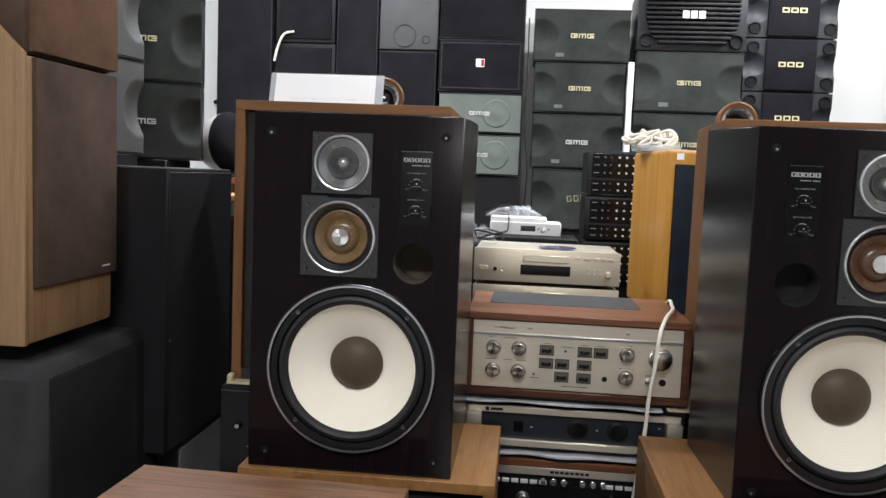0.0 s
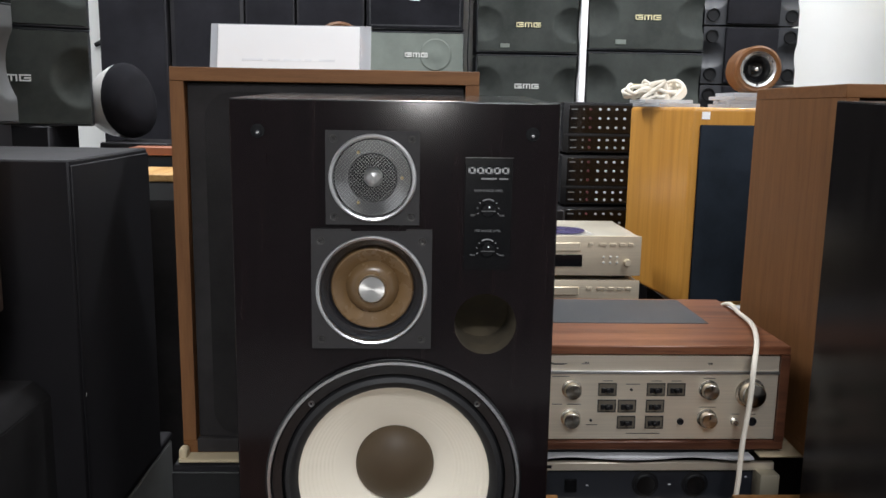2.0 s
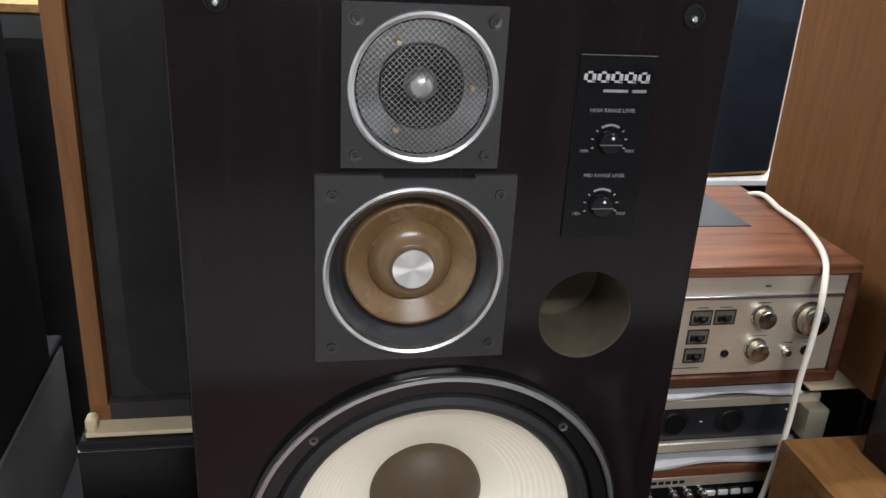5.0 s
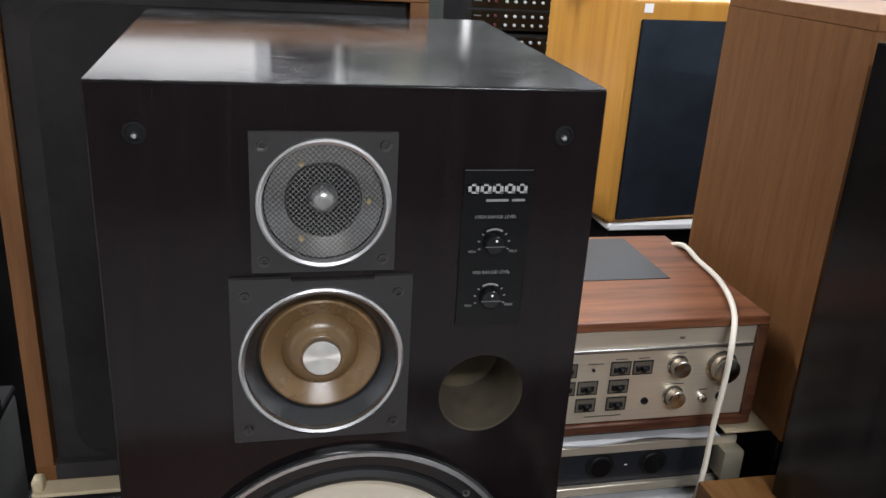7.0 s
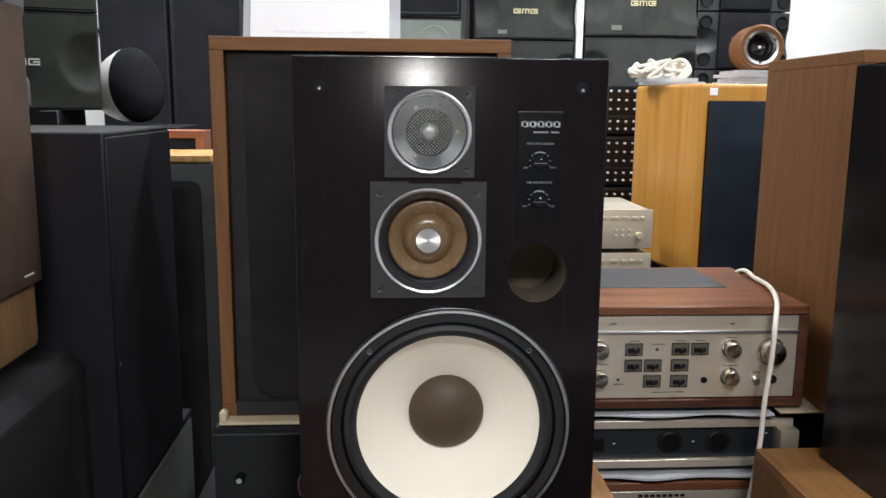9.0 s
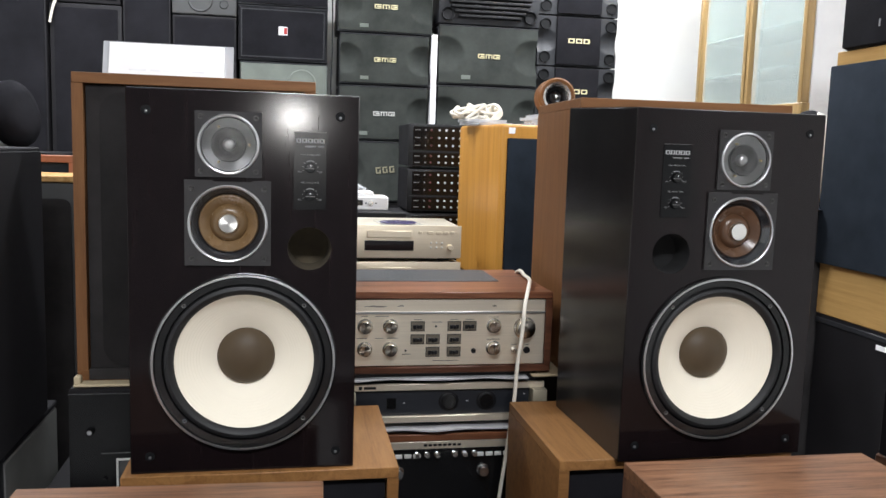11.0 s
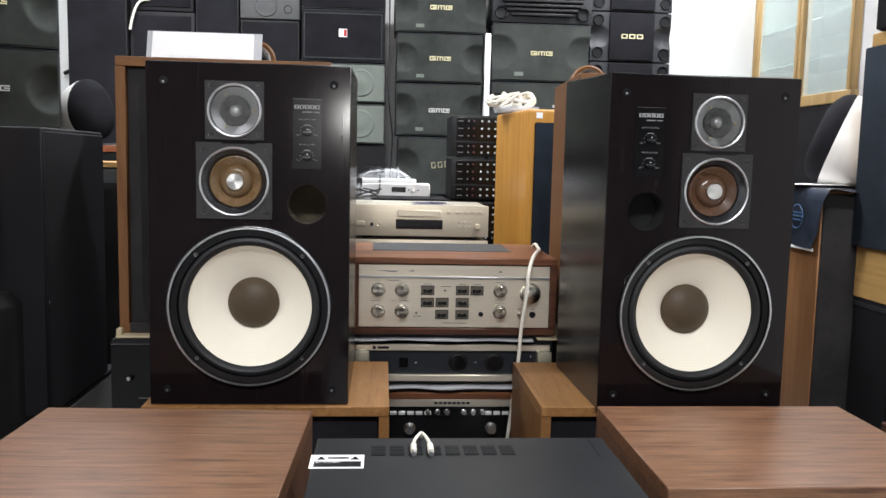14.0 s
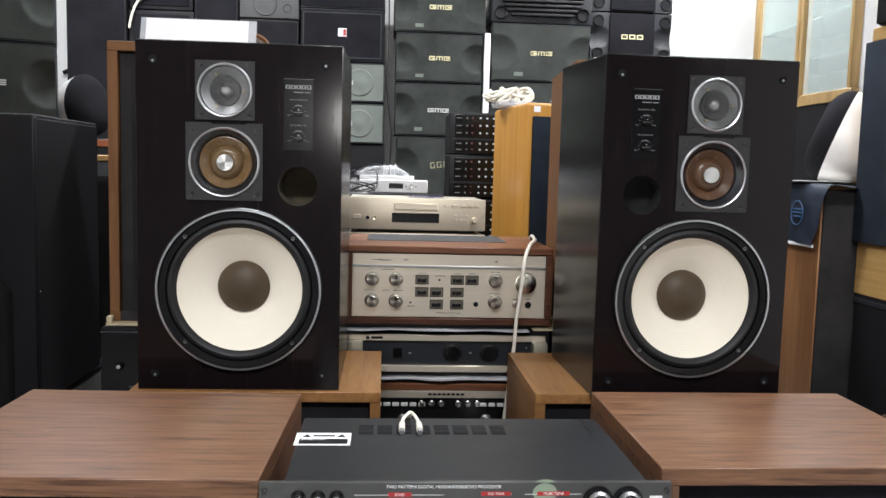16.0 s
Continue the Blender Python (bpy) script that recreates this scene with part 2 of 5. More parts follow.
SHOPWALL = plain("dark_shop_wall", (0.16, 0.16, 0.165), 0.8, var=0.2, scale=2.0)
CARPET = plain("pale_grey_floor", (0.40, 0.40, 0.39), 0.45, var=0.12, fine=600, relief=0.1)
CORD = plain("white_cord", (0.74, 0.69, 0.59), 0.6, var=0.08)
CREAM = plain("cream_foam", (0.52, 0.43, 0.28), 0.85, var=0.25)
FOAM = plain("grey_white_foam", (0.42, 0.42, 0.43), 0.8, var=0.1)
SHELL = plain("white_shell", (0.80, 0.78, 0.74), 0.3, var=0.04)
RED = plain("red_print", (0.36, 0.022, 0.022), 0.5)
BLUE = plain("blue_print", (0.06, 0.13, 0.26), 0.45)
NAVY = plain("navy_poster", (0.018, 0.024, 0.038), 0.32, var=0.5, scale=16)
SMOKE = plain("display_window", (0.006, 0.006, 0.007), 0.1, relief=0.0)
STEEL = plain("black_steel", (0.0105, 0.0115, 0.0135), 0.4, var=0.12, relief=0.25, fine=500, spec=0.4)
GLASS = clear("cabinet_glass", (0.80, 0.90, 0.86), 0.03, 0.22)
ACRYL = clear("clear_acrylic", (0.85, 0.88, 0.92), 0.08, 0.35)
BAG = clear("thin_plastic_bag", (0.85, 0.87, 0.9), 0.10, 0.16)
DISC = plain("violet_disc", (0.20, 0.17, 0.38), 0.15, 0.6)


# ---- building helpers ----
def box(x0, x1, y0, y1, z0, z1, bev=0.0, seg=1, bm=None):
    b = bmesh.new()
    bmesh.ops.create_cube(b, size=1.0)
    for v in b.verts:
        v.co = Vector((x0 + (v.co.x + 0.5) * (x1 - x0), y0 + (v.co.y + 0.5) * (y1 - y0), z0 + (v.co.z + 0.5) * (z1 - z0)))
    if bev > 0:
        bmesh.ops.bevel(b, geom=list(b.edges), offset=bev, segments=seg, profile=0.6, affect="EDGES")
    return b if bm is None else merge(bm, b)


def merge(*bms):
    out = bms[0]
    for b in bms[1:]:
        me = bpy.data.meshes.new("tmp")
        b.to_mesh(me)
        out.from_mesh(me)
        b.free()
        bpy.data.meshes.remove(me)
    return out


def lathe(profile, cx=0.0, cz=0.0, seg=48, y=0.0):
    """Turns (radius, y) pairs about a line along y; front is towards -y."""
    b = bmesh.new()
    rings = []
    for r, py in profile:
        if r < 1e-5:
            rings.append([b.verts.new((cx, y + py, cz))])
        else:
            rings.append([b.verts.new((cx + r * math.cos(2 * math.pi * i / seg), y + py, cz + r * math.sin(2 * math.pi * i / seg))) for i in range(seg)])
    for a, c in zip(rings, rings[1:]):
        for i in range(seg):
            j = (i + 1) % seg
            if len(a) == 1 and len(c) == 1:
                continue
            if len(a) == 1:
                b.faces.new((a[0], c[j], c[i]))
            elif len(c) == 1:
                b.faces.new((a[i], a[j], c[0]))
            else:
                b.faces.new((a[i], a[j], c[j], c[i]))
    bmesh.ops.recalc_face_normals(b, faces=list(b.faces))
    return b


def tube(points, r, seg=8):
    """A round cord along points."""
    b = bmesh.new()
    pts = [Vector(p) for p in points]
    prev, side = None, Vector((0.3, 0.2, 0.9)).normalized()
    for i, p in enumerate(pts):
        d = (pts[min(i + 1, len(pts) - 1)] - pts[max(i - 1, 0)]).normalized()
        u = (side - d * side.dot(d))
        u = u.normalized() if u.length > 1e-4 else d.orthogonal().normalized()
        side = u
        w = d.cross(u)
        ring = [b.verts.new(p + r * (math.cos(2 * math.pi * k / seg) * u + math.sin(2 * math.pi * k / seg) * w)) for k in range(seg)]
        if prev:
            for k in range(seg):
                b.faces.new((prev[k], prev[(k + 1) % seg], ring[(k + 1) % seg], ring[k]))
        else:
            b.faces.new(ring)
        prev = ring
    b.faces.new(prev)
    bmesh.ops.recalc_face_normals(b, faces=list(b.faces))
    return b


def spline(pts, n=8):
    """Catmull-Rom points through pts."""
    out, p = [], [Vector(q) for q in pts]
    for i in range(len(p) - 1):
        a, b, c, d = p[max(i - 1, 0)], p[i], p[i + 1], p[min(i + 2, len(p) - 1)]
        for k in range(n):
            t = k / n
            out.append(0.5 * ((2 * b) + (c - a) * t + (2 * a - 5 * b + 4 * c - d) * t * t + (3 * b - a - 3 * c + d) * t ** 3))
    return out + [p[-1]]


def holed(x0, x1, z0, z1, holes, y=0.0):
    """A flat board with round holes (x, z, radius), facing -y."""
    b = bmesh.new()
    loops = [[(x0, z0), (x1, z0), (x1, z1), (x0, z1)]]
    for hx, hz, hr in holes:
        loops.append([(hx + hr * math.cos(2 * math.pi * i / 40), hz + hr * math.sin(2 * math.pi * i / 40)) for i in range(40)])
    for lp in loops:
        vs = [b.verts.new((px, y, pz)) for px, pz in lp]
        for i in range(len(vs)):
            b.edges.new((vs[i], vs[(i + 1) % len(vs)]))
    bmesh.ops.triangle_fill(b, use_beauty=True, use_dissolve=False, edges=list(b.edges))
    for f in b.faces:
        if f.normal.y > 0:
            f.normal_flip()
    return b


def rounded_panel(x0, x1, z0, z1, r, y0, y1):
    """A flat panel with rounded corners, from y0 (front) to y1."""
    b = bmesh.new()
    vs = []
    for cx, cz, a0 in ((x1 - r, z0 + r, 270), (x1 - r, z1 - r, 0), (x0 + r, z1 - r, 90), (x0 + r, z0 + r, 180)):
        for k in range(7):
            an = radians(a0 + 15 * k)
            vs.append(b.verts.new((cx + r * math.cos(an), y1, cz + r * math.sin(an))))
    ex = bmesh.ops.extrude_face_region(b, geom=[b.faces.new(vs)])
    for v in [v for v in ex["geom"] if isinstance(v, bmesh.types.BMVert)]:
        v.co.y = y0
    return b


def mesh_of(name, bm, material, smooth=40):
    me = bpy.data.meshes.new(name)
    bmesh.ops.recalc_face_normals(bm, faces=list(bm.faces)) if smooth >= 0 else None
    bm.to_mesh(me)
    bm.free()
    me.materials.append(material)
    if smooth > 0:
        for p in me.polygons:
            p.use_smooth = True
        me.set_sharp_from_angle(angle=radians(smooth))
    return me


def part(name, bm, material, parent, label="", smooth=40):
    ob = new(name, mesh_of(name, bm, material, smooth))
    ob.parent = parent
    if label:
        tagged(ob, label)
    return ob


def piece(name, me, parent, x=0, y=0, z=0, rx=0, ry=0, rz=0):
    """One more object on a shared mesh."""
    ob = new(name, me)
    ob.parent = parent
    ob.matrix_basis = pose(x, y, z, rx, ry, rz)
    return ob


def thing(name, m, label, category, group="", kind=""):
    ob = new(name)
    ob.empty_display_size = 0.05
    ob.matrix_basis = m
    return tagged(ob, label, category, group, kind)


def solid(name, bm, material, label, category, kind="", m=None, smooth=40, group=""):
    ob = new(name, mesh_of(name, bm, material, smooth))
    if m is not None:
        ob.matrix_basis = m
    return tagged(ob, label, category, group, kind)


def letters(text, size, material, parent, x, y, z, name="lettering", align="CENTER", flat=False, bold=0.0):
    """Raised writing in the built-in font, upright and facing -y, or flat and facing up."""
    cu = bpy.data.curves.new("t", "FONT")
    cu.body, cu.size, cu.extrude, cu.align_x, cu.align_y, cu.offset = text, size, 0.0002, align, "CENTER", bold
    tmp = new("t", cu)
    me = bpy.data.meshes.new_from_object(tmp.evaluated_get(bpy.context.evaluated_depsgraph_get()))
    bpy.data.objects.remove(tmp)
    bpy.data.curves.remove(cu)
    me.materials.clear()
    me.materials.append(material)
    return piece(name, me, parent, x, y, z, 0 if flat else 90, 0, 0)


SCREW_ME = mesh_of("screw", merge(lathe([(0.0, 0.0010), (0.0017, 0.0010), (0.0020, -0.0012), (0.0036, -0.0014), (0.0040, 0.0002), (0.0052, 0.0001)], seg=16)), DARKSCREW)
BRIGHT_SCREW_ME = mesh_of("frame_screw", lathe([(0.0, 0.0012), (0.0014, 0.0010), (0.0018, -0.0014), (0.0034, -0.0018), (0.0040, 0.0002)], seg=16), SCREW)
DARK_SCREW_ME = mesh_of("screw_cup", lathe([(0.0, -0.0004), (0.0056, -0.0004), (0.0062, -0.0016), (0.0078, -0.0014), (0.0084, 0.001)], seg=20), VENT)
CUP_PIN_ME = mesh_of("pin", lathe([(0, -0.0038), (0.0016, -0.0034), (0.0026, -0.0018), (0.0028, 0.002)], seg=12), CHROME)


# ---- structure ----
X0, X1, Y0, Y1, TOP = -2.6, 2.42, -2.6, 4.95, 3.1
solid("floor", box(X0 - 0.1, X1 + 0.1, Y0 - 0.1, Y1 + 0.1, -0.1, 0), CARPET, "pale grey floor of the shop", "floor", "structure")
solid("ceiling", box(X0 - 0.1, X1 + 0.1, Y0 - 0.1, Y1 + 0.1, TOP, TOP + 0.1), PLASTER, "plain white plaster ceiling", "ceiling", "structure")
solid("wall_north", box(X0, X1, Y1, Y1 + 0.12, 0, TOP), PLASTER, "bright white plaster wall behind the stacks", "wall", "structure")
solid("wall_south", box(X0, X1, Y0 - 0.12, Y0, 0, TOP), SHOPWALL, "plain dark grey wall", "wall", "structure")
solid("wall_west", box(X0 - 0.12, X0, Y0 - 0.12, Y1 + 0.12, 0, TOP), PLASTER, "plain white plaster wall", "wall", "structure")
solid("wall_east", box(X1, X1 + 0.12, Y0 - 0.12, Y1 + 0.12, 0, TOP), PLASTER, "plain white plaster wall", "wall", "structure")


# ---- the pair of three-way speakers ----
def three_way(m, s, label, D=0.385):
    """Front in the plane y = 0, base at z = 0; s = 1 or -1 mirrors the drivers."""
    W, H = 0.378, 0.651
    sp = thing("speaker", m, label, "speaker", "pair of three-way speakers")
    tx, tz, mx, mz, wz = -0.0265 * s, 0.5635, -0.0275 * s, 0.4315, 0.1925
    px, pz = 0.1075 * s, 0.3905
    shell = box(-W / 2, W / 2, 0.0, D, 0, H, 0.0015)
    for f in [f for f in shell.faces if f.normal.y < -0.9 and f.calc_area() > 0.1]:
        shell.faces.remove(f)
    for v in shell.verts:
        if v.co.z > H - 0.01:
            v.co.z += 0.0125 if v.co.y > 0.2 else 0
    part("cabinet", shell, VINYL_SIDE, sp, "glossy black woodgrain sides and dusty top")
    lid = box(-W / 2 + 0.001, W / 2 - 0.001, 0.001, D - 0.001, H, H + 0.0008)
    for v in lid.verts:
        v.co.z += 0.0125 if v.co.y > 0.2 else 0
    tp_ = part("top_panel", lid, DUSTY, sp, "dusty glossy black top")
    rs_ = random.Random(7 + s)
    for i in range(14):
        x_, y_, L, an = rs_.uniform(-0.16, 0.16), rs_.uniform(0.03, 0.3), rs_.uniform(0.012, 0.06), rs_.uniform(-0.6, 0.6)
        ca, sa = math.cos(an), math.sin(an)
        sc = bmesh.new()
        wd = rs_.uniform(0.00015, 0.0004)
        sc.faces.new([sc.verts.new((x_ + u * ca - v * sa, y_ + u * sa + v * ca, H + 0.0011 + 0.0125 / D * (y_ + u * sa))) for u, v in ((-L / 2, -wd), (L / 2, -wd / 3), (L / 2, wd / 3), (-L / 2, wd))])
        part("scratch", sc, DUSTMARK, tp_, "pale scratch", smooth=-1)
    part("baffle", holed(-W / 2 + 0.0015, W / 2 - 0.0015, 0.0015, H - 0.0012, [(px, pz, 0.037), (0, wz, 0.147), (mx, mz, 0.06), (tx, tz, 0.044)]), VINYL, sp, "dark brown-black woodgrain front", smooth=-1)
    # mirrored speaker's port is shallow, its inner shade put into a near-black colour
    deep = 0.075 if s > 0 else 0.055
    part("bass_port", lathe([(0.0382, 0.0), (0.0370, 0.001), (0.0364, 0.004), (0.0355, deep)], px, pz, 40), PORTCARD if s > 0 else PORT_SHADED, sp, "round card-lined bass port")
    part("port_depth", lathe([(0.0357, deep - 0.002), (0, deep)], px, pz, 24), PORTCARD if s > 0 else PORT_SHADED, sp)
    # woofer
    wf = part("woofer_frame", lathe([(0.1565, 0.0005), (0.1560, -0.006), (0.1530, -0.0075), (0.1490, -0.0078), (0.1475, -0.0045), (0.1370, -0.0035), (0.1350, 0.001), (0.1350, 0.02)], 0, wz, 80), GLOSS, sp, "gloss black cast woofer frame")
    part("trim_ring", lathe([(0.1538, -0.0072), (0.1532, -0.0092), (0.1500, -0.0094), (0.1493, -0.0074)], 0, wz, 80), CHROME, wf, "thin polished ring")
    for i in range(4):
        a = radians(45 + 90 * i)
        piece("screw", BRIGHT_SCREW_ME, wf, 0.141 * math.cos(a), -0.0038, wz + 0.141 * math.sin(a))
    part("surround", lathe([(0.1355, 0.003), (0.1325, -0.0035), (0.1270, -0.0058), (0.1215, -0.0035), (0.1174, 0.004)], 0, wz, 72), RUBBER, sp, "black rubber surround")
    prof = []
    for i in range(61):
        t = i / 60
        r = 0.1180 + (0.048 - 0.1180) * t
        prof.append((r, 0.004 + 0.050 * t ** 0.85 + (0.00035 if (i // 2) % 2 and t < 0.62 else 0)))
    part("woofer_cone", lathe(prof, 0, wz, 72), CONE, sp, "white ribbed paper cone", smooth=60)
    part("dust_cap", lathe([(0.0, 0.026), (0.012, 0.0268), (0.024, 0.0295), (0.036, 0.0352), (0.046, 0.0435), (0.0500, 0.049), (0.0500, 0.053)], 0, wz, 56), CAP, sp, "brown domed dust cap")
    # midrange
    h = 0.0703
    fr = holed(mx - h, mx + h, mz - h, mz + h, [(mx, mz, 0.0620)], -0.0045)
    rim = box(mx - h, mx + h, -0.0045, 0.0, mz - h, mz + h)
    for f in [f for f in rim.faces if abs(f.normal.y) > 0.9]:
        rim.faces.remove(f)
    notch = merge(box(mx - h, mx - 0.024, -0.0047, 0.0, mz + h, mz + h + 0.0025), box(mx + 0.040, mx + h, -0.0047, 0, mz + h, mz + h + 0.0025))
    mf = part("midrange_plate", merge(fr, rim, notch), FRAME, sp, "square graphite plate of the midrange")
    part("trim_ring", lathe([(0.0655, -0.0043), (0.0650, -0.0072), (0.0632, -0.0086), (0.0610, -0.0074), (0.0598, -0.0010)], mx, mz, 64), CHROME, mf, "polished silver ring")
    part("horn_ring", lathe([(0.0602, -0.0030), (0.0580, 0.0000), (0.0530, 0.0060), (0.0490, 0.0125)], mx, mz, 56), FLARE, mf, "gloss black inner flare")
    part("midrange_cone", lathe([(0.0495, 0.0120), (0.0480, 0.0085), (0.0462, 0.0080), (0.0440, 0.0098), (0.0315, 0.0190)], mx, mz, 56), AMBER if s > 0 else AMBER_R, sp, "translucent amber cone")
    part("inner_cone", lathe([(0.0316, 0.0190), (0.0300, 0.0155), (0.0265, 0.0118), (0.0225, 0.0092), (0.0185, 0.0084), (0.0160, 0.0090)], mx, mz, 48), AMBER_D if s > 0 else AMBER_R, sp, "tan inner dome")
    part("phase_plug", lathe([(0.0, 0.0015), (0.0150, 0.0015), (0.0160, 0.0028), (0.0165, 0.0180)], mx, mz, 40), SPUN, sp, "spun aluminium phase plug")
    for sx in (-1, 1):
        for sz in (-1, 1):
            piece("screw", SCREW_ME, mf, mx + sx * 0.0588, -0.0047, mz + sz * 0.0588)
    # tweeter
    h = 0.0540
    fr = holed(tx - h, tx + h, tz - h, tz + h, [(tx, tz, 0.0455)], -0.0045)
    rim = box(tx - h, tx + h, -0.0045, 0.0, tz - h, tz + h)
    for f in [f for f in rim.faces if abs(f.normal.y) > 0.9]:
        rim.faces.remove(f)
    tf = part("tweeter_plate", merge(fr, rim), FRAME, sp, "square graphite plate of the tweeter")
    part("trim_ring", lathe([(0.0505, -0.0043), (0.0500, -0.0072), (0.0482, -0.0086), (0.0460, -0.0076), (0.0450, -0.0010)], tx, tz, 56), CHROME, tf, "polished silver ring")
    part("tweeter_horn", lathe([(0.0455, 0.0005), (0.0400, 0.0020), (0.0290, 0.0045), (0.0275, 0.0085)], tx, tz, 48), HORN, sp, "grey metal flare behind the mesh")
    part("tweeter_dome_ring", lathe([(0.0282, 0.0052), (0.0275, 0.0010), (0.0255, 0.0012), (0.0180, 0.008), (0.0140, 0.012), (0.0095, 0.013)], tx, tz, 40), MATT, sp, "black ring round the dome")
    part("tweeter_dome", lathe([(0.0, -0.0005), (0.005, 0.000), (0.0088, 0.0030), (0.0108, 0.008), (0.0112, 0.013)], tx, tz, 28), DOME, sp, "small bright metal dome")
    for an in (0, 120, 240):
        part("rivet", lathe([(0, -0.002), (0.0016, -0.0015), (0.0022, 0.003)], tx + 0.0335 * math.cos(radians(an)), tz + 0.0335 * math.sin(radians(an)), 12), BRASS, sp, "small brass rivet")
    mesh = bmesh.new()
    R, n = 0.0456, 15
    for k in range(-n, n + 1):
        c = R * k / (n + 0.5)
        half = math.sqrt(max(0, R * R - c * c))
        for sgn in (1, -1):
            prev = None
            for j in range(9):
                u = -half + 2 * half * j / 8
                a, b2 = (c + u) * 0.7071, (u - c) * 0.7071 * sgn
                dome = -0.0042 - 0.0030 * (1 - (a * a + b2 * b2) / (R * R))
                w = 0.00014
                ox, oz = 0.7071 * w, -0.7071 * w * sgn
                pr = [mesh.verts.new((tx + a + q * ox, dome, tz + b2 + q * oz)) for q in (-1, 1)]
                if prev:
                    mesh.faces.new((prev[0], prev[1], pr[1], pr[0]))
                prev = pr
    g = part("tweeter_mesh", mesh, WIRE, sp, "fine silver wire mesh", smooth=-1)
    tagged(g, kind="stuff")
    for sx in (-1, 1):
        for sz in (-1, 1):
            piece("screw", SCREW_ME, tf, tx + sx * 0.0445, -0.0047, tz + sz * 0.0445)
    # grille sockets
    for sx in (-1, 1):
        for z in (0.6155, 0.0305):
            cup = piece("grille_socket", DARK_SCREW_ME, sp, sx * 0.157, 0, z)
            piece("pin", CUP_PIN_ME, cup, 0, 0.0005, -0.002)
    # level controls
    lp = part("control_plate", box(px - 0.0275, px + 0.0275, -0.0015, 0.0, 0.457, 0.589, 0.0004), PLATE, sp, "black control plate with white print")
    part("top_line", box(px - 0.0275, px + 0.0275, -0.0019, -0.0014, 0.5882, 0.5888), SCREW, lp)
    lx = px - 0.024
    logo = bmesh.new()
    for i in range(5):
        x = lx + i * 0.0097
        logo = merge(logo, box(x, x + 0.0086, -0.0023, -0.0015, 0.5760, 0.5775), box(x, x + 0.0086, -0.0023, -0.0015, 0.5700, 0.5715), box(x, x + 0.0026, -0.0023, -0.0015, 0.5700, 0.5775), box(x + 0.0060, x + 0.0086, -0.0023, -0.0015, 0.5705, 0.5775))
    part("logo", logo, PRINT_MID, lp, "white block logo")
    part("model_bars", merge(box(px - 0.009, px + 0.009, -0.0019, -0.0014, 0.5632, 0.5652), box(px + 0.012, px + 0.0225, -0.0019, -0.0014, 0.5632, 0.5652)), PRINT_DIM, lp)
    for zc, words in ((0.528, "HIGH RANGE LEVEL"), (0.481, "MID RANGE LEVEL")):
        letters(words, 0.0038, PRINT_DIM, lp, px, -0.0017, zc + 0.0225)
        letters("MIN", 0.0033, PRINT_DIM, lp, px - 0.0175, -0.0017, zc - 0.0065)
        letters("MAX", 0.0033, PRINT_DIM, lp, px + 0.0165, -0.0017, zc - 0.0065)
        kn = part("level_knob", lathe([(0, -0.007), (0.0072, -0.0068), (0.0082, -0.0055), (0.0086, -0.0015)], px, zc, 28), GLOSS, lp, "small black level knob")
        part("pointer", lathe([(0, -0.0076), (0.0009, -0.0075), (0.0011, -0.0066)], px + 0.0008, zc + 0.0040, 12), PRINT, kn, "white dot")
        part("grip_line", box(px - 0.0082, px + 0.0082, -0.0072, -0.0066, zc - 0.0012, zc - 0.0004), SCREW, kn)
        arc = bmesh.new()
        for i in range(8):
            a0, a1 = radians(58 + 8 * i), radians(66 + 8 * i)
            vs = [arc.verts.new((px + r * math.cos(a), -0.0018, zc + r * math.sin(a))) for r, a in ((0.0115, a0), (0.0132, a0), (0.0132, a1), (0.0115, a1))]
            arc.faces.new(vs)
        for a in (200, 170, 140, 40, 10, -20):
            ca, sa = math.cos(radians(a)), math.sin(radians(a))
            vs = [arc.verts.new((px + r * ca - q * sa * 0.0005, -0.0018, zc + r * sa + q * ca * 0.0005)) for r, q in ((0.0115, -1), (0.0135, -1), (0.0135, 1), (0.0115, 1))]
            arc.faces.new(vs)
        part("scale_marks", arc, PRINT_DIM, lp, smooth=-1)
    return sp


three_way(pose(-0.2, 1.495, 0.82), 1, "black three-way speaker with a white woofer, on a teak box")
three_way(pose(0.665, 1.468, 0.82, 0, 0, 1.6), -1, "black three-way speaker mirrored, with a white woofer, on a teak box", 0.338)


# ---- supports and boxes under the pair ----
solid("bench", box(-0.72, 1.12, 1.47, 3.25, 0.0, 0.52, 0.004), MATT, "low black bench carrying the speakers and amplifiers", "bench")


def open_box(name, x0, x1, y0, y1, z0, z1, shell, front, label, category, t=0.018, inset=0.012, edge=None, group=""):
    """A cabinet facing -y: mitred wooden shell round an inset dark front."""
    cx = (x0 + x1) / 2
    ob = thing(name, pose(cx, y0, z0), label, category, group)
    w, d, h = (x1 - x0) / 2, y1 - y0, z1 - z0
    part("top_panel", box(-w, w, 0, d, h - t, h, 0.0012), shell, ob)
    part("bottom_panel", box(-w, w, 0, d, 0, t, 0.0012), shell, ob)
    part("side_panel", box(-w, -w + t, 0.0005, d, t, h - t), edge or shell, ob)
    part("side_panel", box(w - t, w, 0.0005, d, t, h - t), edge or shell, ob)
    part("back_panel", box(-w + t, w - t, d - 0.012, d, t, h - t), MATT, ob)
    part("grille", box(-w + t + 0.002, w - t - 0.002, inset, inset + 0.02, t + 0.002, h - t - 0.002, 0.004, 2), front, ob, "dark cloth front")
    return ob


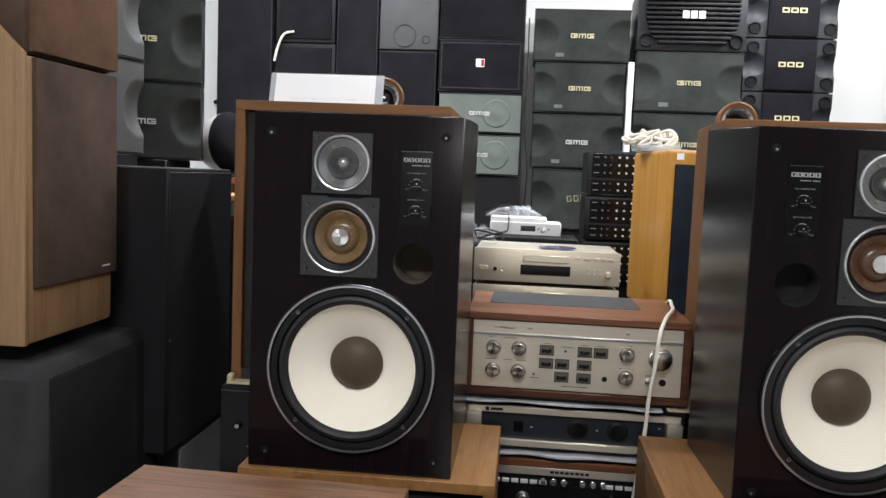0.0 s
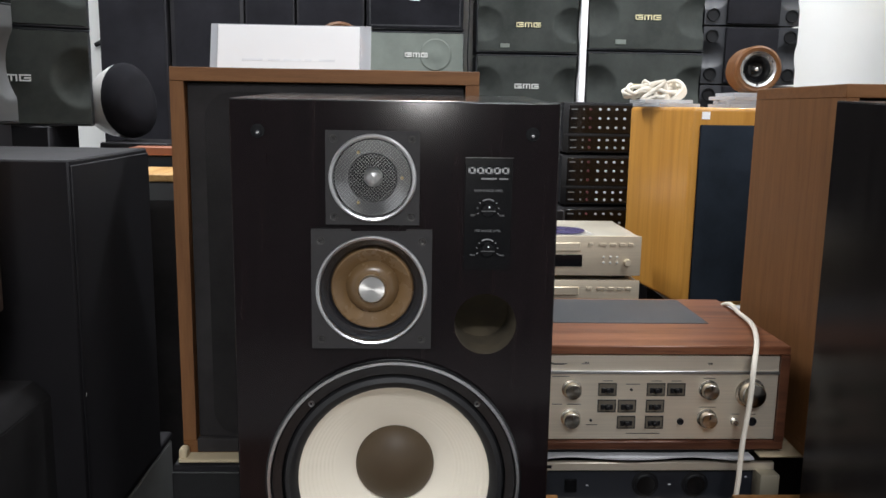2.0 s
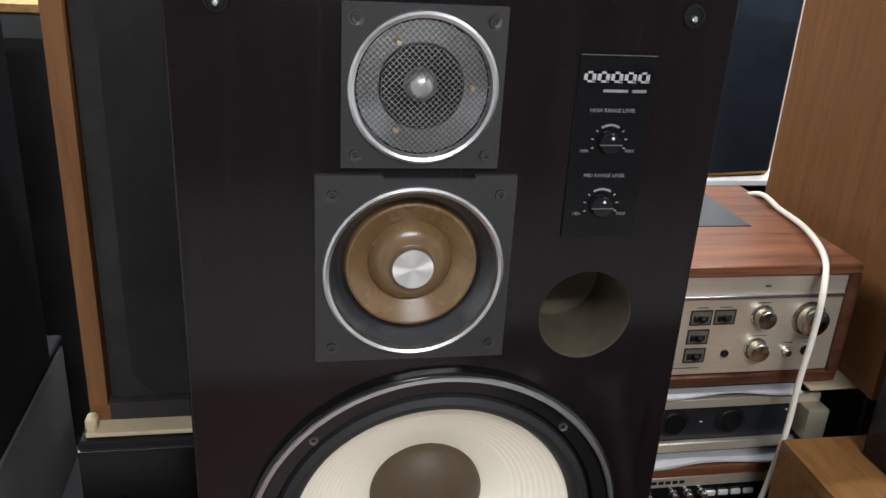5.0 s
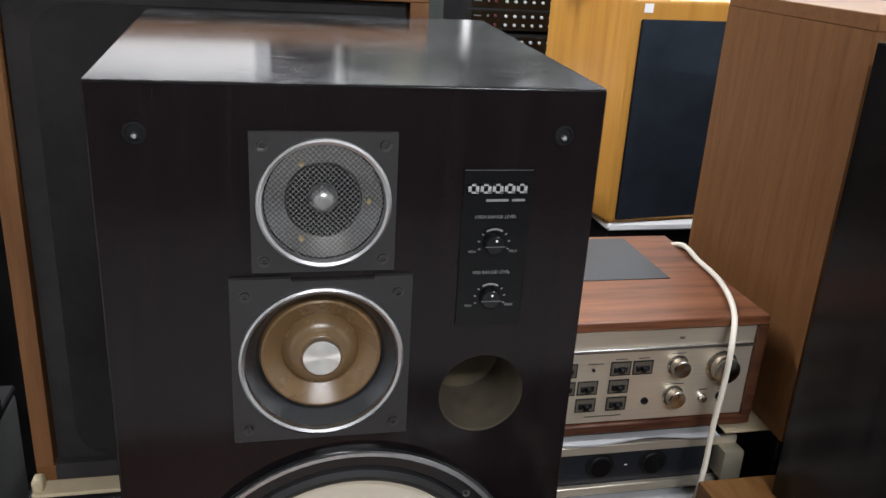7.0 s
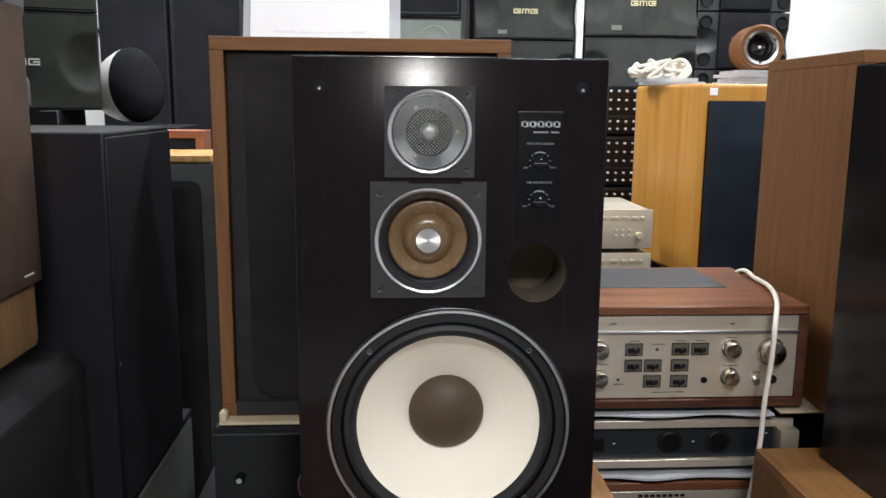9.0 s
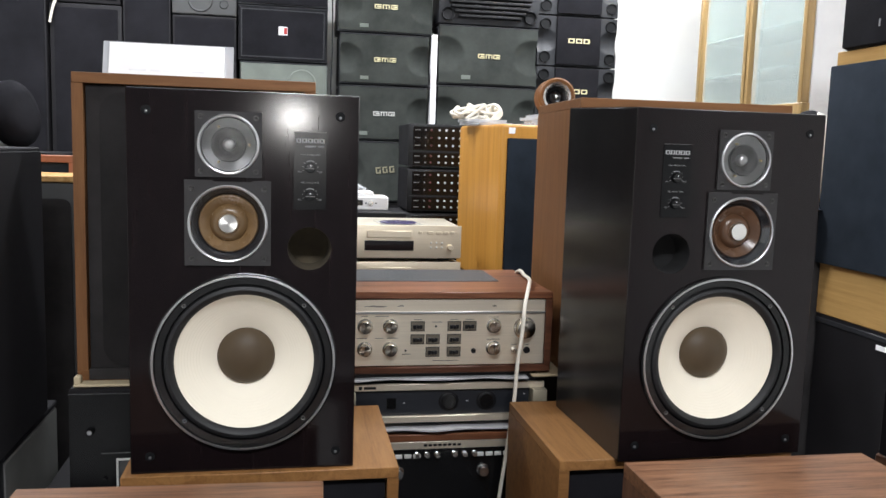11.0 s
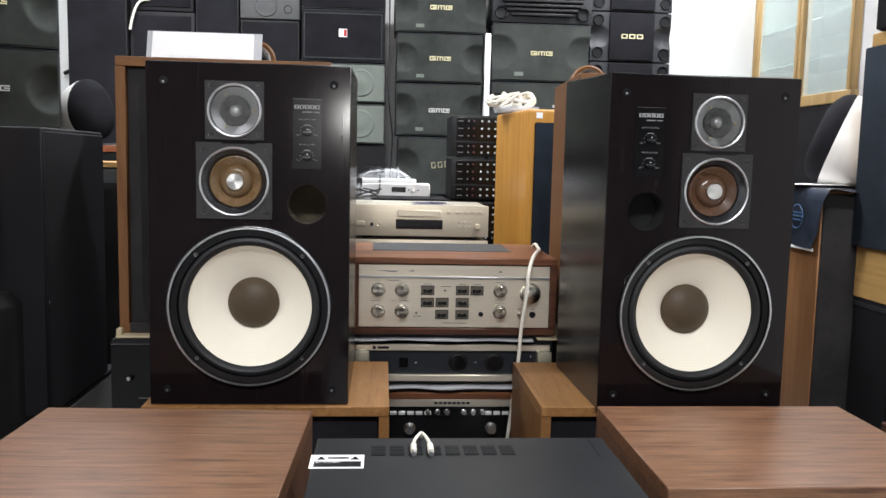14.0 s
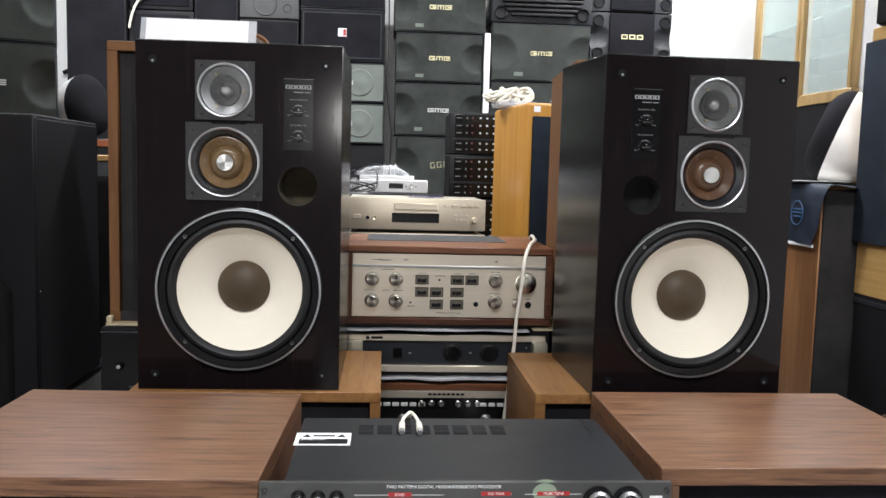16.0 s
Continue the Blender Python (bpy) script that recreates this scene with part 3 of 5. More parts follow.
open_box("bookshelf_speaker", -0.404, 0.070, 1.482, 1.845, 0.5205, 0.8195, TEAK, GRILLE, "teak bookshelf speaker lying under the speaker", "speaker", 0.02, 0.015, TEAKX, "teak boxes")
open_box("bookshelf_speaker", 0.370, 0.844, 1.480, 1.843, 0.5205, 0.8195, TEAK, GRILLE, "teak bookshelf speaker lying under the mirrored speaker", "speaker", 0.02, 0.015, TEAKX, "teak boxes")

# walnut cabinets in the foreground
for x0, x1, y0, y1, yaw, lab in ((-0.549, -0.083, 0.965, 1.372, -2.0, "large walnut speaker cabinet with scratches on its top"), (0.456, 0.924, 1.0, 1.388, 0.0, "large walnut speaker cabinet with a shiny top")):
    cx = (x0 + x1) / 2
    ob = thing("floor_speaker", pose(cx, y0, 0, 0, 0, yaw), lab, "speaker", "walnut cabinets")
    w, d, h, t = (x1 - x0) / 2, y1 - y0, 0.85, 0.026
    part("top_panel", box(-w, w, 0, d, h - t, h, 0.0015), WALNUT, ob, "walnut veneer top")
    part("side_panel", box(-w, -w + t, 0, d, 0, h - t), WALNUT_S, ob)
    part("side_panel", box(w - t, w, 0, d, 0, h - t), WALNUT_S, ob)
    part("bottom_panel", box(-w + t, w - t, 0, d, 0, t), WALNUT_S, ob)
    part("back_panel", box(-w + t, w - t, d - 0.02, d, t, h - t), MATT, ob)
    part("grille", box(-w + t + 0.002, w - t - 0.002, 0.02, 0.045, t + 0.002, h - t - 0.003, 0.004, 2), GRILLE, ob, "black cloth front")
    if yaw:
        for sx, sy, L, a in ((0.105, 0.33, 0.035, -25), (-0.105, 0.185, 0.026, 18), (0.02, 0.08, 0.03, 8)):
            c, s_ = math.cos(radians(a)), math.sin(radians(a))
            b = bmesh.new()
            vs = [b.verts.new((sx + u * c - v * s_, sy + u * s_ + v * c, h + 0.0004)) for u, v in ((-L / 2, -0.0004), (L / 2, -0.0001), (L / 2, 0.0006), (-L / 2, 0.0003))]
            b.faces.new(vs)
            part("scratch", b, CARD, ob, "pale scratch", smooth=-1)

# ---- rack mixer between the walnut cabinets ----
stand = solid("equipment_stand", box(0.0, 0.36, 0.90, 1.14, 0.0, 0.8295, 0.004), MATT, "plain black stand under the rack mixer", "stand")
mx = thing("rack_mixer", pose(0.178, 0.885, 0.83), "black steel rack mixer with a silver-grey front panel", "mixer")
part("case", box(-0.2215, 0.2215, 0.004, 0.262, 0, 0.043, 0.0015), STEEL, mx, "black steel case")
part("cover_step", box(-0.2205, 0.2205, 0.006, 0.178, 0.0432, 0.0448, 0.0006), STEEL, mx)
part("seam", box(0.196, 0.1985, 0.18, 0.258, 0.0431, 0.0436), BLACK, mx)
slot = bmesh.new()
slot = merge(slot, box(-0.0105, 0.0105, 0, 0.040, 0, 0.0005))
slot_me = mesh_of("vent", slot, VENT)
slat_me = mesh_of("vent_slat", box(-0.0105, 0.0105, -0.0012, 0.0012, 0, 0.0005), STEEL)
for i in range(8):
    vt = piece("vent", slot_me, mx, -0.128 + i * 0.0272, 0.186, 0.0431)
    for k in range(5):
        piece("slat", slat_me, vt, 0, 0.0065 + k * 0.0068, 0.0006)
pan = part("front_panel", box(-0.249, 0.249, -0.003, 0.004, 0.0, 0.046, 0.0006), plain("grey_panel", (0.085, 0.085, 0.082), 0.38, 0.5), mx, "grey metal panel with printed legends")
letters("TWO PATTERN DIGITAL MIXER/REVERB/ECHO PROCESSOR", 0.0052, PRINT, pan, -0.03, -0.0034, 0.0405)
for wd, x, z in (("ECHO", -0.083, 0.031), ("MIC TONE", 0.033, 0.032), ("MUSIC TONE", 0.103, 0.032)):
    tag = part("label_bar", box(x - 0.010 - 0.001 * len(wd), x + 0.010 + 0.001 * len(wd), -0.0035, -0.0029, z - 0.0026, z + 0.0026), RED, pan, "red legend")
    letters(wd, 0.0042, PRINT, tag, x, -0.0037, z)
part("legend_line", merge(box(-0.137, -0.030, -0.0034, -0.0029, 0.0303, 0.0308), box(0.015, 0.052, -0.0034, -0.0029, 0.0310, 0.0315), box(0.068, 0.137, -0.0034, -0.0029, 0.0310, 0.0315)), PRINT, pan)
part("model_bar", box(0.222, 0.238, -0.0034, -0.0029, 0.024, 0.029), PRINT, pan)
part("lamp_window", lathe([(0, -0.0032), (0.012, -0.003), (0.0165, -0.0022)], 0.074, 0.033, 24), plain("pale_green_window", (0.22, 0.28, 0.20), 0.3), pan, "pale green oval window").scale = (1.25, 1, 1)
kb = mesh_of("knob", merge(lathe([(0, -0.014), (0.0052, -0.0138), (0.0062, -0.012), (0.0066, -0.004), (0.0088, -0.0035), (0.0092, -0.0028)], 0, 0, 24)), GLOSS)
kc = mesh_of("knob_cap", lathe([(0, -0.0145), (0.0045, -0.0143), (0.0048, -0.0136)], 0, 0, 20), CHROME)
for x in (-0.203, -0.180, -0.158):
    k = piece("knob", kb, pan, x, 0, 0.0275)
    piece("cap", kc, k)
big = mesh_of("volume_knob", lathe([(0, -0.016), (0.012, -0.0158), (0.0138, -0.013), (0.015, -0.005), (0.0185, -0.0042), (0.0192, -0.0028)], 0, 0, 36), GLOSS)
bigc = mesh_of("volume_cap", lathe([(0, -0.0168), (0.009, -0.0166), (0.0095, -0.0157)], 0, 0, 28), CHROME)
big_ring = mesh_of("chrome_ring", lathe([(0.0118, -0.0162), (0.0128, -0.0166), (0.0142, -0.0145), (0.0150, -0.0105)], 0, 0, 36), CHROME)
for x in (0.158, 0.195):
    k = piece("volume_knob", big, pan, x, 0, 0.0225)
    piece("chrome_ring", big_ring, k)
    piece("cap", bigc, k)
for x in (-0.243, 0.243):
    piece("rack_screw", SCREW_ME, pan, x, -0.003, 0.036)
st = part("warning_label", box(-0.226 + 0.002, -0.148, 0.132, 0.184, 0.0449, 0.0453, 0.0002), PAPER, mx, "white bordered warning label")
part("label_field", merge(box(-0.218, -0.152, 0.137, 0.158, 0.0452, 0.0456), box(-0.200, -0.170, 0.168, 0.174, 0.0452, 0.0456)), BLACK, st)
for x in (-0.209, -0.161):
    b = bmesh.new()
    b.faces.new([b.verts.new((x + u, 0.164 + v, 0.0455)) for u, v in ((-0.007, 0), (0.007, 0), (0, 0.014))])
    part("triangle", b, BLACK, st, smooth=-1)
letters("ATTENTION", 0.006, PRINT, st, -0.199, 0.1535, 0.0458, flat=True)
lead = thing("audio_lead", pose(0.113, 1.075, 0.873), "pair of white phono plugs on a white lead", "cable")
for x, sx in ((-0.012, 1), (0.013, -1)):
    pl = part("plug", tube([(x, -0.008, 0.007), (x, 0.006, 0.0085), (x + 0.0005 * sx, 0.014, 0.0095)], 0.0046, 12), CORD, lead, "white plug")
    part("plug_tip", tube([(x, -0.016, 0.006), (x, -0.008, 0.007)], 0.0036, 10), CHROME, pl)
    part("lead", tube(spline([(x, 0.014, 0.0095), (x + 0.003 * sx, 0.028, 0.013), (0.0015 - 0.002 * sx, 0.046, 0.016), (0.001, 0.062, 0.010), (0.003 * sx, 0.085, -0.01), (0.01, 0.14, -0.1)]), 0.0024, 8), CORD, lead)


# ---- amplifier stack in the middle ----
def knob_mesh(name, r, depth, mat, seg=28):
    return mesh_of(name, lathe([(0, -depth), (r * 0.88, -depth), (r * 0.97, -depth * 0.93), (r, -depth * 0.8), (r, -0.002), (r * 1.2, -0.0012), (r * 1.22, 0)], 0, 0, seg), mat)


def amp_case(name, m, w, d, h, wood_m, label, t=0.016):
    ob = thing(name, m, label, "amplifier")
    part("case_top", box(-w, w, 0, d, h - t, h, 0.002), wood_m, ob, "wooden case")
    part("case_bottom", box(-w, w, 0, d, 0, t, 0.002), ROSE_D, ob)
    part("case_side", box(-w, -w + t, 0.0006, d, t, h - t), ROSE_D, ob)
    part("case_side", box(w - t, w, 0.0006, d, t, h - t), ROSE_D, ob)
    return ob


AX = 0.232
am = amp_case("integrated_amplifier", pose(AX, 1.91, 0.871), 0.253, 0.36, 0.191, ROSE, "vintage silver integrated amplifier in a rosewood case")
part("top_vent", box(-0.205, 0.160, 0.152, 0.345, 0.1905, 0.1925, 0.0008), plain("vent_mesh", (0.020, 0.023, 0.027), 0.5, relief=0.8, fine=900), am, "black perforated metal vent")
fp = part("front_panel", box(-0.2365, 0.2365, 0.006, 0.012, 0.018, 0.1725, 0.0008), SILVER, am, "brushed silver front panel")
part("panel_rail", box(-0.2365, 0.2365, 0.001, 0.0062, 0.140, 0.1450, 0.0008), CHROME, fp, "polished rail")
part("inner_back", box(-0.236, 0.236, 0.0125, 0.02, 0.017, 0.1745), BLACK, am)
K1, K2, K3 = knob_mesh("selector_knob", 0.0145, 0.018, KNOBM), knob_mesh("volume_knob", 0.022, 0.020, KNOBM, 36), knob_mesh("small_knob", 0.0055, 0.010, ALU, 18)
# dark ring that stands in for the shadow at each selector knob's base
BASE_SHADE = mesh_of("skirt", lathe([(0.0165, -0.0014), (0.0172, -0.0012), (0.0176, 0)], 0, 0, 28), TWEET)
for x in (-0.188, -0.130, 0.113):
    for z in (0.1105, 0.0575):
        kn = piece("knob", K1, fp, x, 0.006, z)
        piece("skirt", BASE_SHADE, kn)
        part("pointer", box(x - 0.0006, x + 0.0006, -0.0125, -0.0118, z + 0.003, z + 0.0125), BLACK, kn).matrix_parent_inverse = kn.matrix_basis.inverted()
piece("volume_knob", K2, fp, 0.188, 0.006, 0.1045)
piece("small_knob", K3, fp, 0.163, 0.006, 0.0515)
piece("jack", mesh_of("jack", lathe([(0, 0.0), (0.0045, -0.0005), (0.006, -0.003), (0.0078, -0.0028), (0.008, 0)], 0, 0, 20), BLACK), fp, 0.195, 0.006, 0.0515)
piece("jack", mesh_of("jack", lathe([(0, 0.0), (0.003, -0.0005), (0.0045, -0.003), (0.0058, -0.0028), (0.006, 0)], 0, 0, 18), BLACK), fp, 0.066, 0.006, 0.0515)
sw = mesh_of("switch_well", merge(box(-0.015, 0.015, -0.0008, 0.0002, -0.0105, 0.0105)), plain("switch_well_bronze", (0.15, 0.13, 0.10), 0.5, 0.3))
lv = mesh_of("lever", merge(box(-0.0035, 0.0035, -0.011, 0, -0.004, 0.003, 0.001), box(-0.011, -0.004, -0.004, 0, -0.006, 0.003, 0.0008), box(0.004, 0.011, -0.003, 0, -0.006, 0.003, 0.0008)), BLACK)
fr_me = mesh_of("switch_rim", merge(box(-0.0162, 0.0162, -0.0016, 0, 0.0102, 0.0116), box(-0.0162, 0.0162, -0.0016, 0, -0.0116, -0.0102), box(-0.0162, -0.0148, -0.0016, 0, -0.0102, 0.0102), box(0.0148, 0.0162, -0.0016, 0, -0.0102, 0.0102)), BLACK)
for x, z in ((-0.067, 0.1105), (0.019, 0.1105), (0.055, 0.1105), (-0.067, 0.080), (-0.031, 0.080), (0.019, 0.080), (-0.031, 0.050), (0.019, 0.050)):
    s1 = piece("lever_switch", sw, fp, x, 0.006, z)
    piece("rim", fr_me, s1)
    piece("lever", lv, s1)
for x, z in ((-0.0245, 0.110), (-0.094, 0.0535)):
    piece("lamp", mesh_of("lamp", lathe([(0, -0.004), (0.002, -0.003), (0.0026, 0)], 0, 0, 12), BLACK), fp, x, 0.006, z)
marks = bmesh.new()
for x, z, w in ((-0.165, 0.157, 0.05), (-0.170, 0.1585, 0.012), (-0.155, 0.1558, 0.02), (-0.108, 0.157, 0.014), (-0.106, 0.1595, 0.008), (0.113, 0.1585, 0.008), (0.113, 0.1565, 0.008), (-0.19, 0.134, 0.016), (-0.15, 0.134, 0.03), (-0.195, 0.083, 0.024), (-0.155, 0.083, 0.018), (-0.125, 0.083, 0.024), (-0.067, 0.126, 0.018), (-0.022, 0.12, 0.024), (0.019, 0.126, 0.018), (0.055, 0.126, 0.018), (0.113, 0.131, 0.022), (0.113, 0.078, 0.03), (0.164, 0.065, 0.014), (0.195, 0.065, 0.012), (-0.092, 0.045, 0.02), (0.0, 0.029, 0.06)):
    marks = merge(marks, box(x - w / 2, x + w / 2, 0.0056, 0.0062, z - 0.0006, z + 0.0006))
tagged(part("legend_bars", marks, TWEET, fp), kind="stuff")

# cloth sheets under the amplifier and the power amplifier
def sheet(name, x0, x1, y0, y1, z, thick, mat, label, sag=0.004, seedv=1):
    rnd = random.Random(seedv)
    b = bmesh.new()
    n, k = 26, 8
    ph = [rnd.uniform(0, 6.3) for _ in range(6)]
    def zz(i, j):
        u = i / n
        return z + sag * 0.5 * (math.sin(9 * u + ph[0]) * math.sin(5 * j / k + ph[1]) + 0.6 * math.sin(23 * u + ph[2]))
    tops, bots = [], []
    for i in range(n + 1):
        rt, rb_ = [], []
        for j in range(k + 1):
            x, y = x0 + (x1 - x0) * i / n, y0 + (y1 - y0) * j / k + (0.006 * math.sin(14 * i / n + ph[3]) if j == 0 else 0)
            rt.append(b.verts.new((x, y, zz(i, j) + thick)))
            rb_.append(b.verts.new((x, y, zz(i, j))))
        tops.append(rt)
        bots.append(rb_)
    for i in range(n):
        for j in range(k):
            b.faces.new((tops[i][j], tops[i + 1][j], tops[i + 1][j + 1], tops[i][j + 1]))
            b.faces.new((bots[i][j], bots[i][j + 1], bots[i + 1][j + 1], bots[i + 1][j]))
        b.faces.new((bots[i][0], bots[i + 1][0], tops[i + 1][0], tops[i][0]))
        b.faces.new((bots[i + 1][k], bots[i][k], tops[i][k], tops[i + 1][k]))
    for j in range(k):
        b.faces.new((bots[0][j + 1], bots[0][j], tops[0][j], tops[0][j + 1]))
        b.faces.new((bots[n][j], bots[n][j + 1], tops[n][j + 1], tops[n][j]))
    return solid(name, b, mat, label, "sheet")


sheet("foam_sheet", -0.02, 0.43, 1.905, 2.2, 0.8565, 0.003, FOAM, "crumpled white foam sheet under the amplifier", 0.0018, 3)
solid("spacer_board", box(-0.03, 0.455, 1.925, 2.2, 0.8605, 0.8705, 0.001), BLACK, "black slat under the amplifier", "board")
solid("card_sheet", box(0.44, 0.545, 1.90, 2.15, 0.8605, 0.8645, 0.001), CARD, "torn piece of cardboard beside the amplifier", "cardboard")
pw = thing("power_amplifier", pose(AX, 1.92, 0.752), "silver and black power amplifier with handles", "amplifier")
part("body", box(-0.215, 0.215, 0.02, 0.34, 0.0, 0.088, 0.002), MATT, pw)
fp2 = part("front_panel", box(-0.242, 0.242, 0.006, 0.014, 0.0, 0.092, 0.001), plain("dark_blue_panel", (0.014, 0.016, 0.021), 0.4), pw, "dark panel")
part("top_rail", box(-0.243, 0.243, -0.004, 0.006, 0.077, 0.093, 0.0015), SILVER, fp2, "silver rail")
part("bottom_rail", box(-0.243, 0.243, -0.004, 0.006, 0.0, 0.016, 0.0015), SILVER, fp2, "silver rail")
for x in (-0.243, 0.208):
    part("handle", box(x, x + 0.035, -0.03, 0.006, 0.028, 0.080, 0.003, 2), HANDLE, pw, "dull champagne end handle")
for x in (0.013, 0.104):
    kx = piece("level_knob", knob_mesh("level_knob", 0.020, 0.005, BLACK, 32), fp2, x, 0.006, 0.047)
    part("knob_dish", lathe([(0, 0.0000), (0.012, -0.0002), (0.0165, -0.0004)], x, 0.047, 28), GLOSS, fp2)
part("power_switch", box(-0.134, -0.112, 0.0, 0.006, 0.034, 0.058, 0.001), GLOSS, fp2)
part("badge_bars", merge(box(-0.20, -0.192, -0.0046, -0.0038, 0.081, 0.089), box(-0.188, -0.160, -0.0046, -0.0038, 0.082, 0.088)), BLACK, fp2)
tagged(part("mark", merge(box(0.055, 0.060, 0.0054, 0.006, 0.046, 0.0475), box(-0.095, -0.09, 0.0054, 0.006, 0.044, 0.046), box(0.195, 0.198, 0.0054, 0.006, 0.06, 0.062)), PRINT, fp2), kind="stuff")
sheet("bubble_wrap", 0.0, 0.46, 1.905, 2.2, 0.7345, 0.004, FOAM, "crumpled white packing sheet under the power amplifier", 0.003, 8)
solid("spacer_board", box(0.0, 0.46, 1.93, 2.2, 0.724, 0.7315), BLACK, "thin black slat on the receiver", "board")
rc = amp_case("receiver", pose(AX, 1.915, 0.5205), 0.235, 0.34, 0.203, ROSE, "vintage receiver in a wooden case, black glass front", 0.018)
rp = part("front_panel", box(-0.216, 0.216, 0.004, 0.012, 0.018, 0.166, 0.0008), GLOSS, rc, "black glass panel")
part("silver_strip", box(-0.216, 0.216, 0.001, 0.012, 0.1665, 0.1845, 0.0008), SILVER, rc, "silver strip")
nm = bmesh.new()
for i in range(8):
    nm = merge(nm, box(-0.045 + i * 0.0115, -0.0365 + i * 0.0115, 0.0004, 0.0011, 0.173, 0.1785))
tagged(part("name_bar", nm, BLACK, rc), kind="stuff")
btn = mesh_of("push_button", box(-0.0085, 0.0085, -0.005, 0, -0.0045, 0.0045, 0.001), SILVERB)
tog = knob_mesh("toggle", 0.006, 0.012, ALU, 18)
for i in range(6):
    piece("push_button", btn, rp, -0.148 + i * 0.0215 - 0.02, 0.004, 0.150)
for i in range(4):
    piece("push_button", btn, rp, 0.092 + i * 0.0215, 0.004, 0.150)
for x in (-0.060, -0.036, -0.012, 0.030, 0.054, 0.078):
    piece("toggle", tog, rp, x, 0.004, 0.152)
rk = knob_mesh("tone_knob", 0.0125, 0.016, ALU, 28)
for x in (-0.185, -0.105, 0.100, 0.185):
    piece("tone_knob", rk, rp, x, 0.004, 0.110)

# white mains cord hanging over the amplifier
cord = tube(spline([(0.475, 2.30, 1.02), (0.480, 2.20, 1.069), (0.474, 2.12, 1.069), (0.458, 2.02, 1.073), (0.428, 1.925, 1.068), (0.410, 1.886, 1.035), (0.402, 1.874, 0.97), (0.392, 1.866, 0.90), (0.387, 1.860, 0.83), (0.380, 1.858, 0.77), (0.374, 1.862, 0.70), (0.366, 1.875, 0.60), (0.36, 1.88, 0.53)]), 0.0046, 10)
solid("mains_cord", cord, CORD, "white mains cord hanging over the amplifier", "cable")

# ---- disc players behind ----
solid("component_case", box(-0.06, 0.405, 2.57, 2.90, 0.5205, 0.935, 0.004), MATT, "black component stack under the disc players", "amplifier")
for z, lab in ((0.9355, "champagne disc player under another one"), (1.0475, "champagne disc player with a black display window")):
    cd = thing("disc_player", pose(0.173, 2.55, z), lab, "disc player", "disc players")
    part("case", box(-0.217, 0.217, 0.008, 0.30, 0.006, 0.106, 0.002), CHAMPD, cd)
    f = part("front_panel", box(-0.220, 0.220, 0, 0.009, 0.008, 0.108, 0.002, 2), CHAMP, cd, "champagne front panel")
    part("tray", box(-0.072, 0.066, -0.006, 0.0, 0.070, 0.092, 0.002), CHAMP, f, "disc tray")
    part("display", box(-0.078, 0.072, -0.002, 0, 0.031, 0.061, 0.0006), SMOKE, f, "black display window")
    part("power_button", box(-0.203, -0.177, -0.004, 0, 0.040, 0.054, 0.001), CHAMP, f)
    for x, w in ((0.092, 0.012), (0.122, 0.020), (0.148, 0.016), (0.171, 0.016), (0.192, 0.014)):
        part("button", box(x - w / 2, x + w / 2, -0.003, 0, 0.083, 0.091, 0.0008), CHAMP, f)
    for i in range(3):
        for j in range(2):
            part("button", box(0.123 + i * 0.017, 0.128 + i * 0.017, -0.003, 0, 0.039 + j * 0.014, 0.044 + j * 0.014, 0.0006), SILVERB, f)
    part("jog_knob", lathe([(0, -0.012), (0.0075, -0.0118), (0.0085, -0.010), (0.009, 0)], 0.185, 0.042, 22), CHAMP, f)
    for x in (-0.155, -0.133):
        part("jack", lathe([(0, -0.002), (0.003, -0.003), (0.0058, -0.005), (0.006, 0)], x, 0.044, 16), BLACK if x < -0.14 else CHAMP, f)
    for x in (-0.17, 0.17):
        part("foot", box(x - 0.018, x + 0.018, 0.02, 0.056, 0, 0.008, 0.002), BLACK, cd)
solid("component_case", box(-0.14, 0.30, 3.1, 3.36, 0.0, 1.152, 0.004), MATT, "black case under the media box", "amplifier")
dac = thing("media_box", pose(0.105, 3.2, 1.1525), "small white media box with a dark display, cables on top", "media box")
part("case", box(-0.135, 0.135, 0, 0.16, 0, 0.050, 0.003), WHITE, dac)
part("display", box(-0.018, 0.038, -0.001, 0.0005, 0.017, 0.037), SMOKE, dac, "dark display")
part("knob", lathe([(0, -0.008), (0.0085, -0.0078), (0.0098, -0.005), (0.01, 0)], 0.069, 0.026, 22), ALU, dac)
for x in (0.05, 0.088):
    part("button", lathe([(0, -0.002), (0.0025, -0.0018), (0.003, 0)], x, 0.026, 12), BLACK, dac)
solid("booklet", box(-0.03, 0.185, 3.21, 3.35, 1.2035, 1.219, 0.002), PAPER, "stack of white booklets on the media box", "booklet")


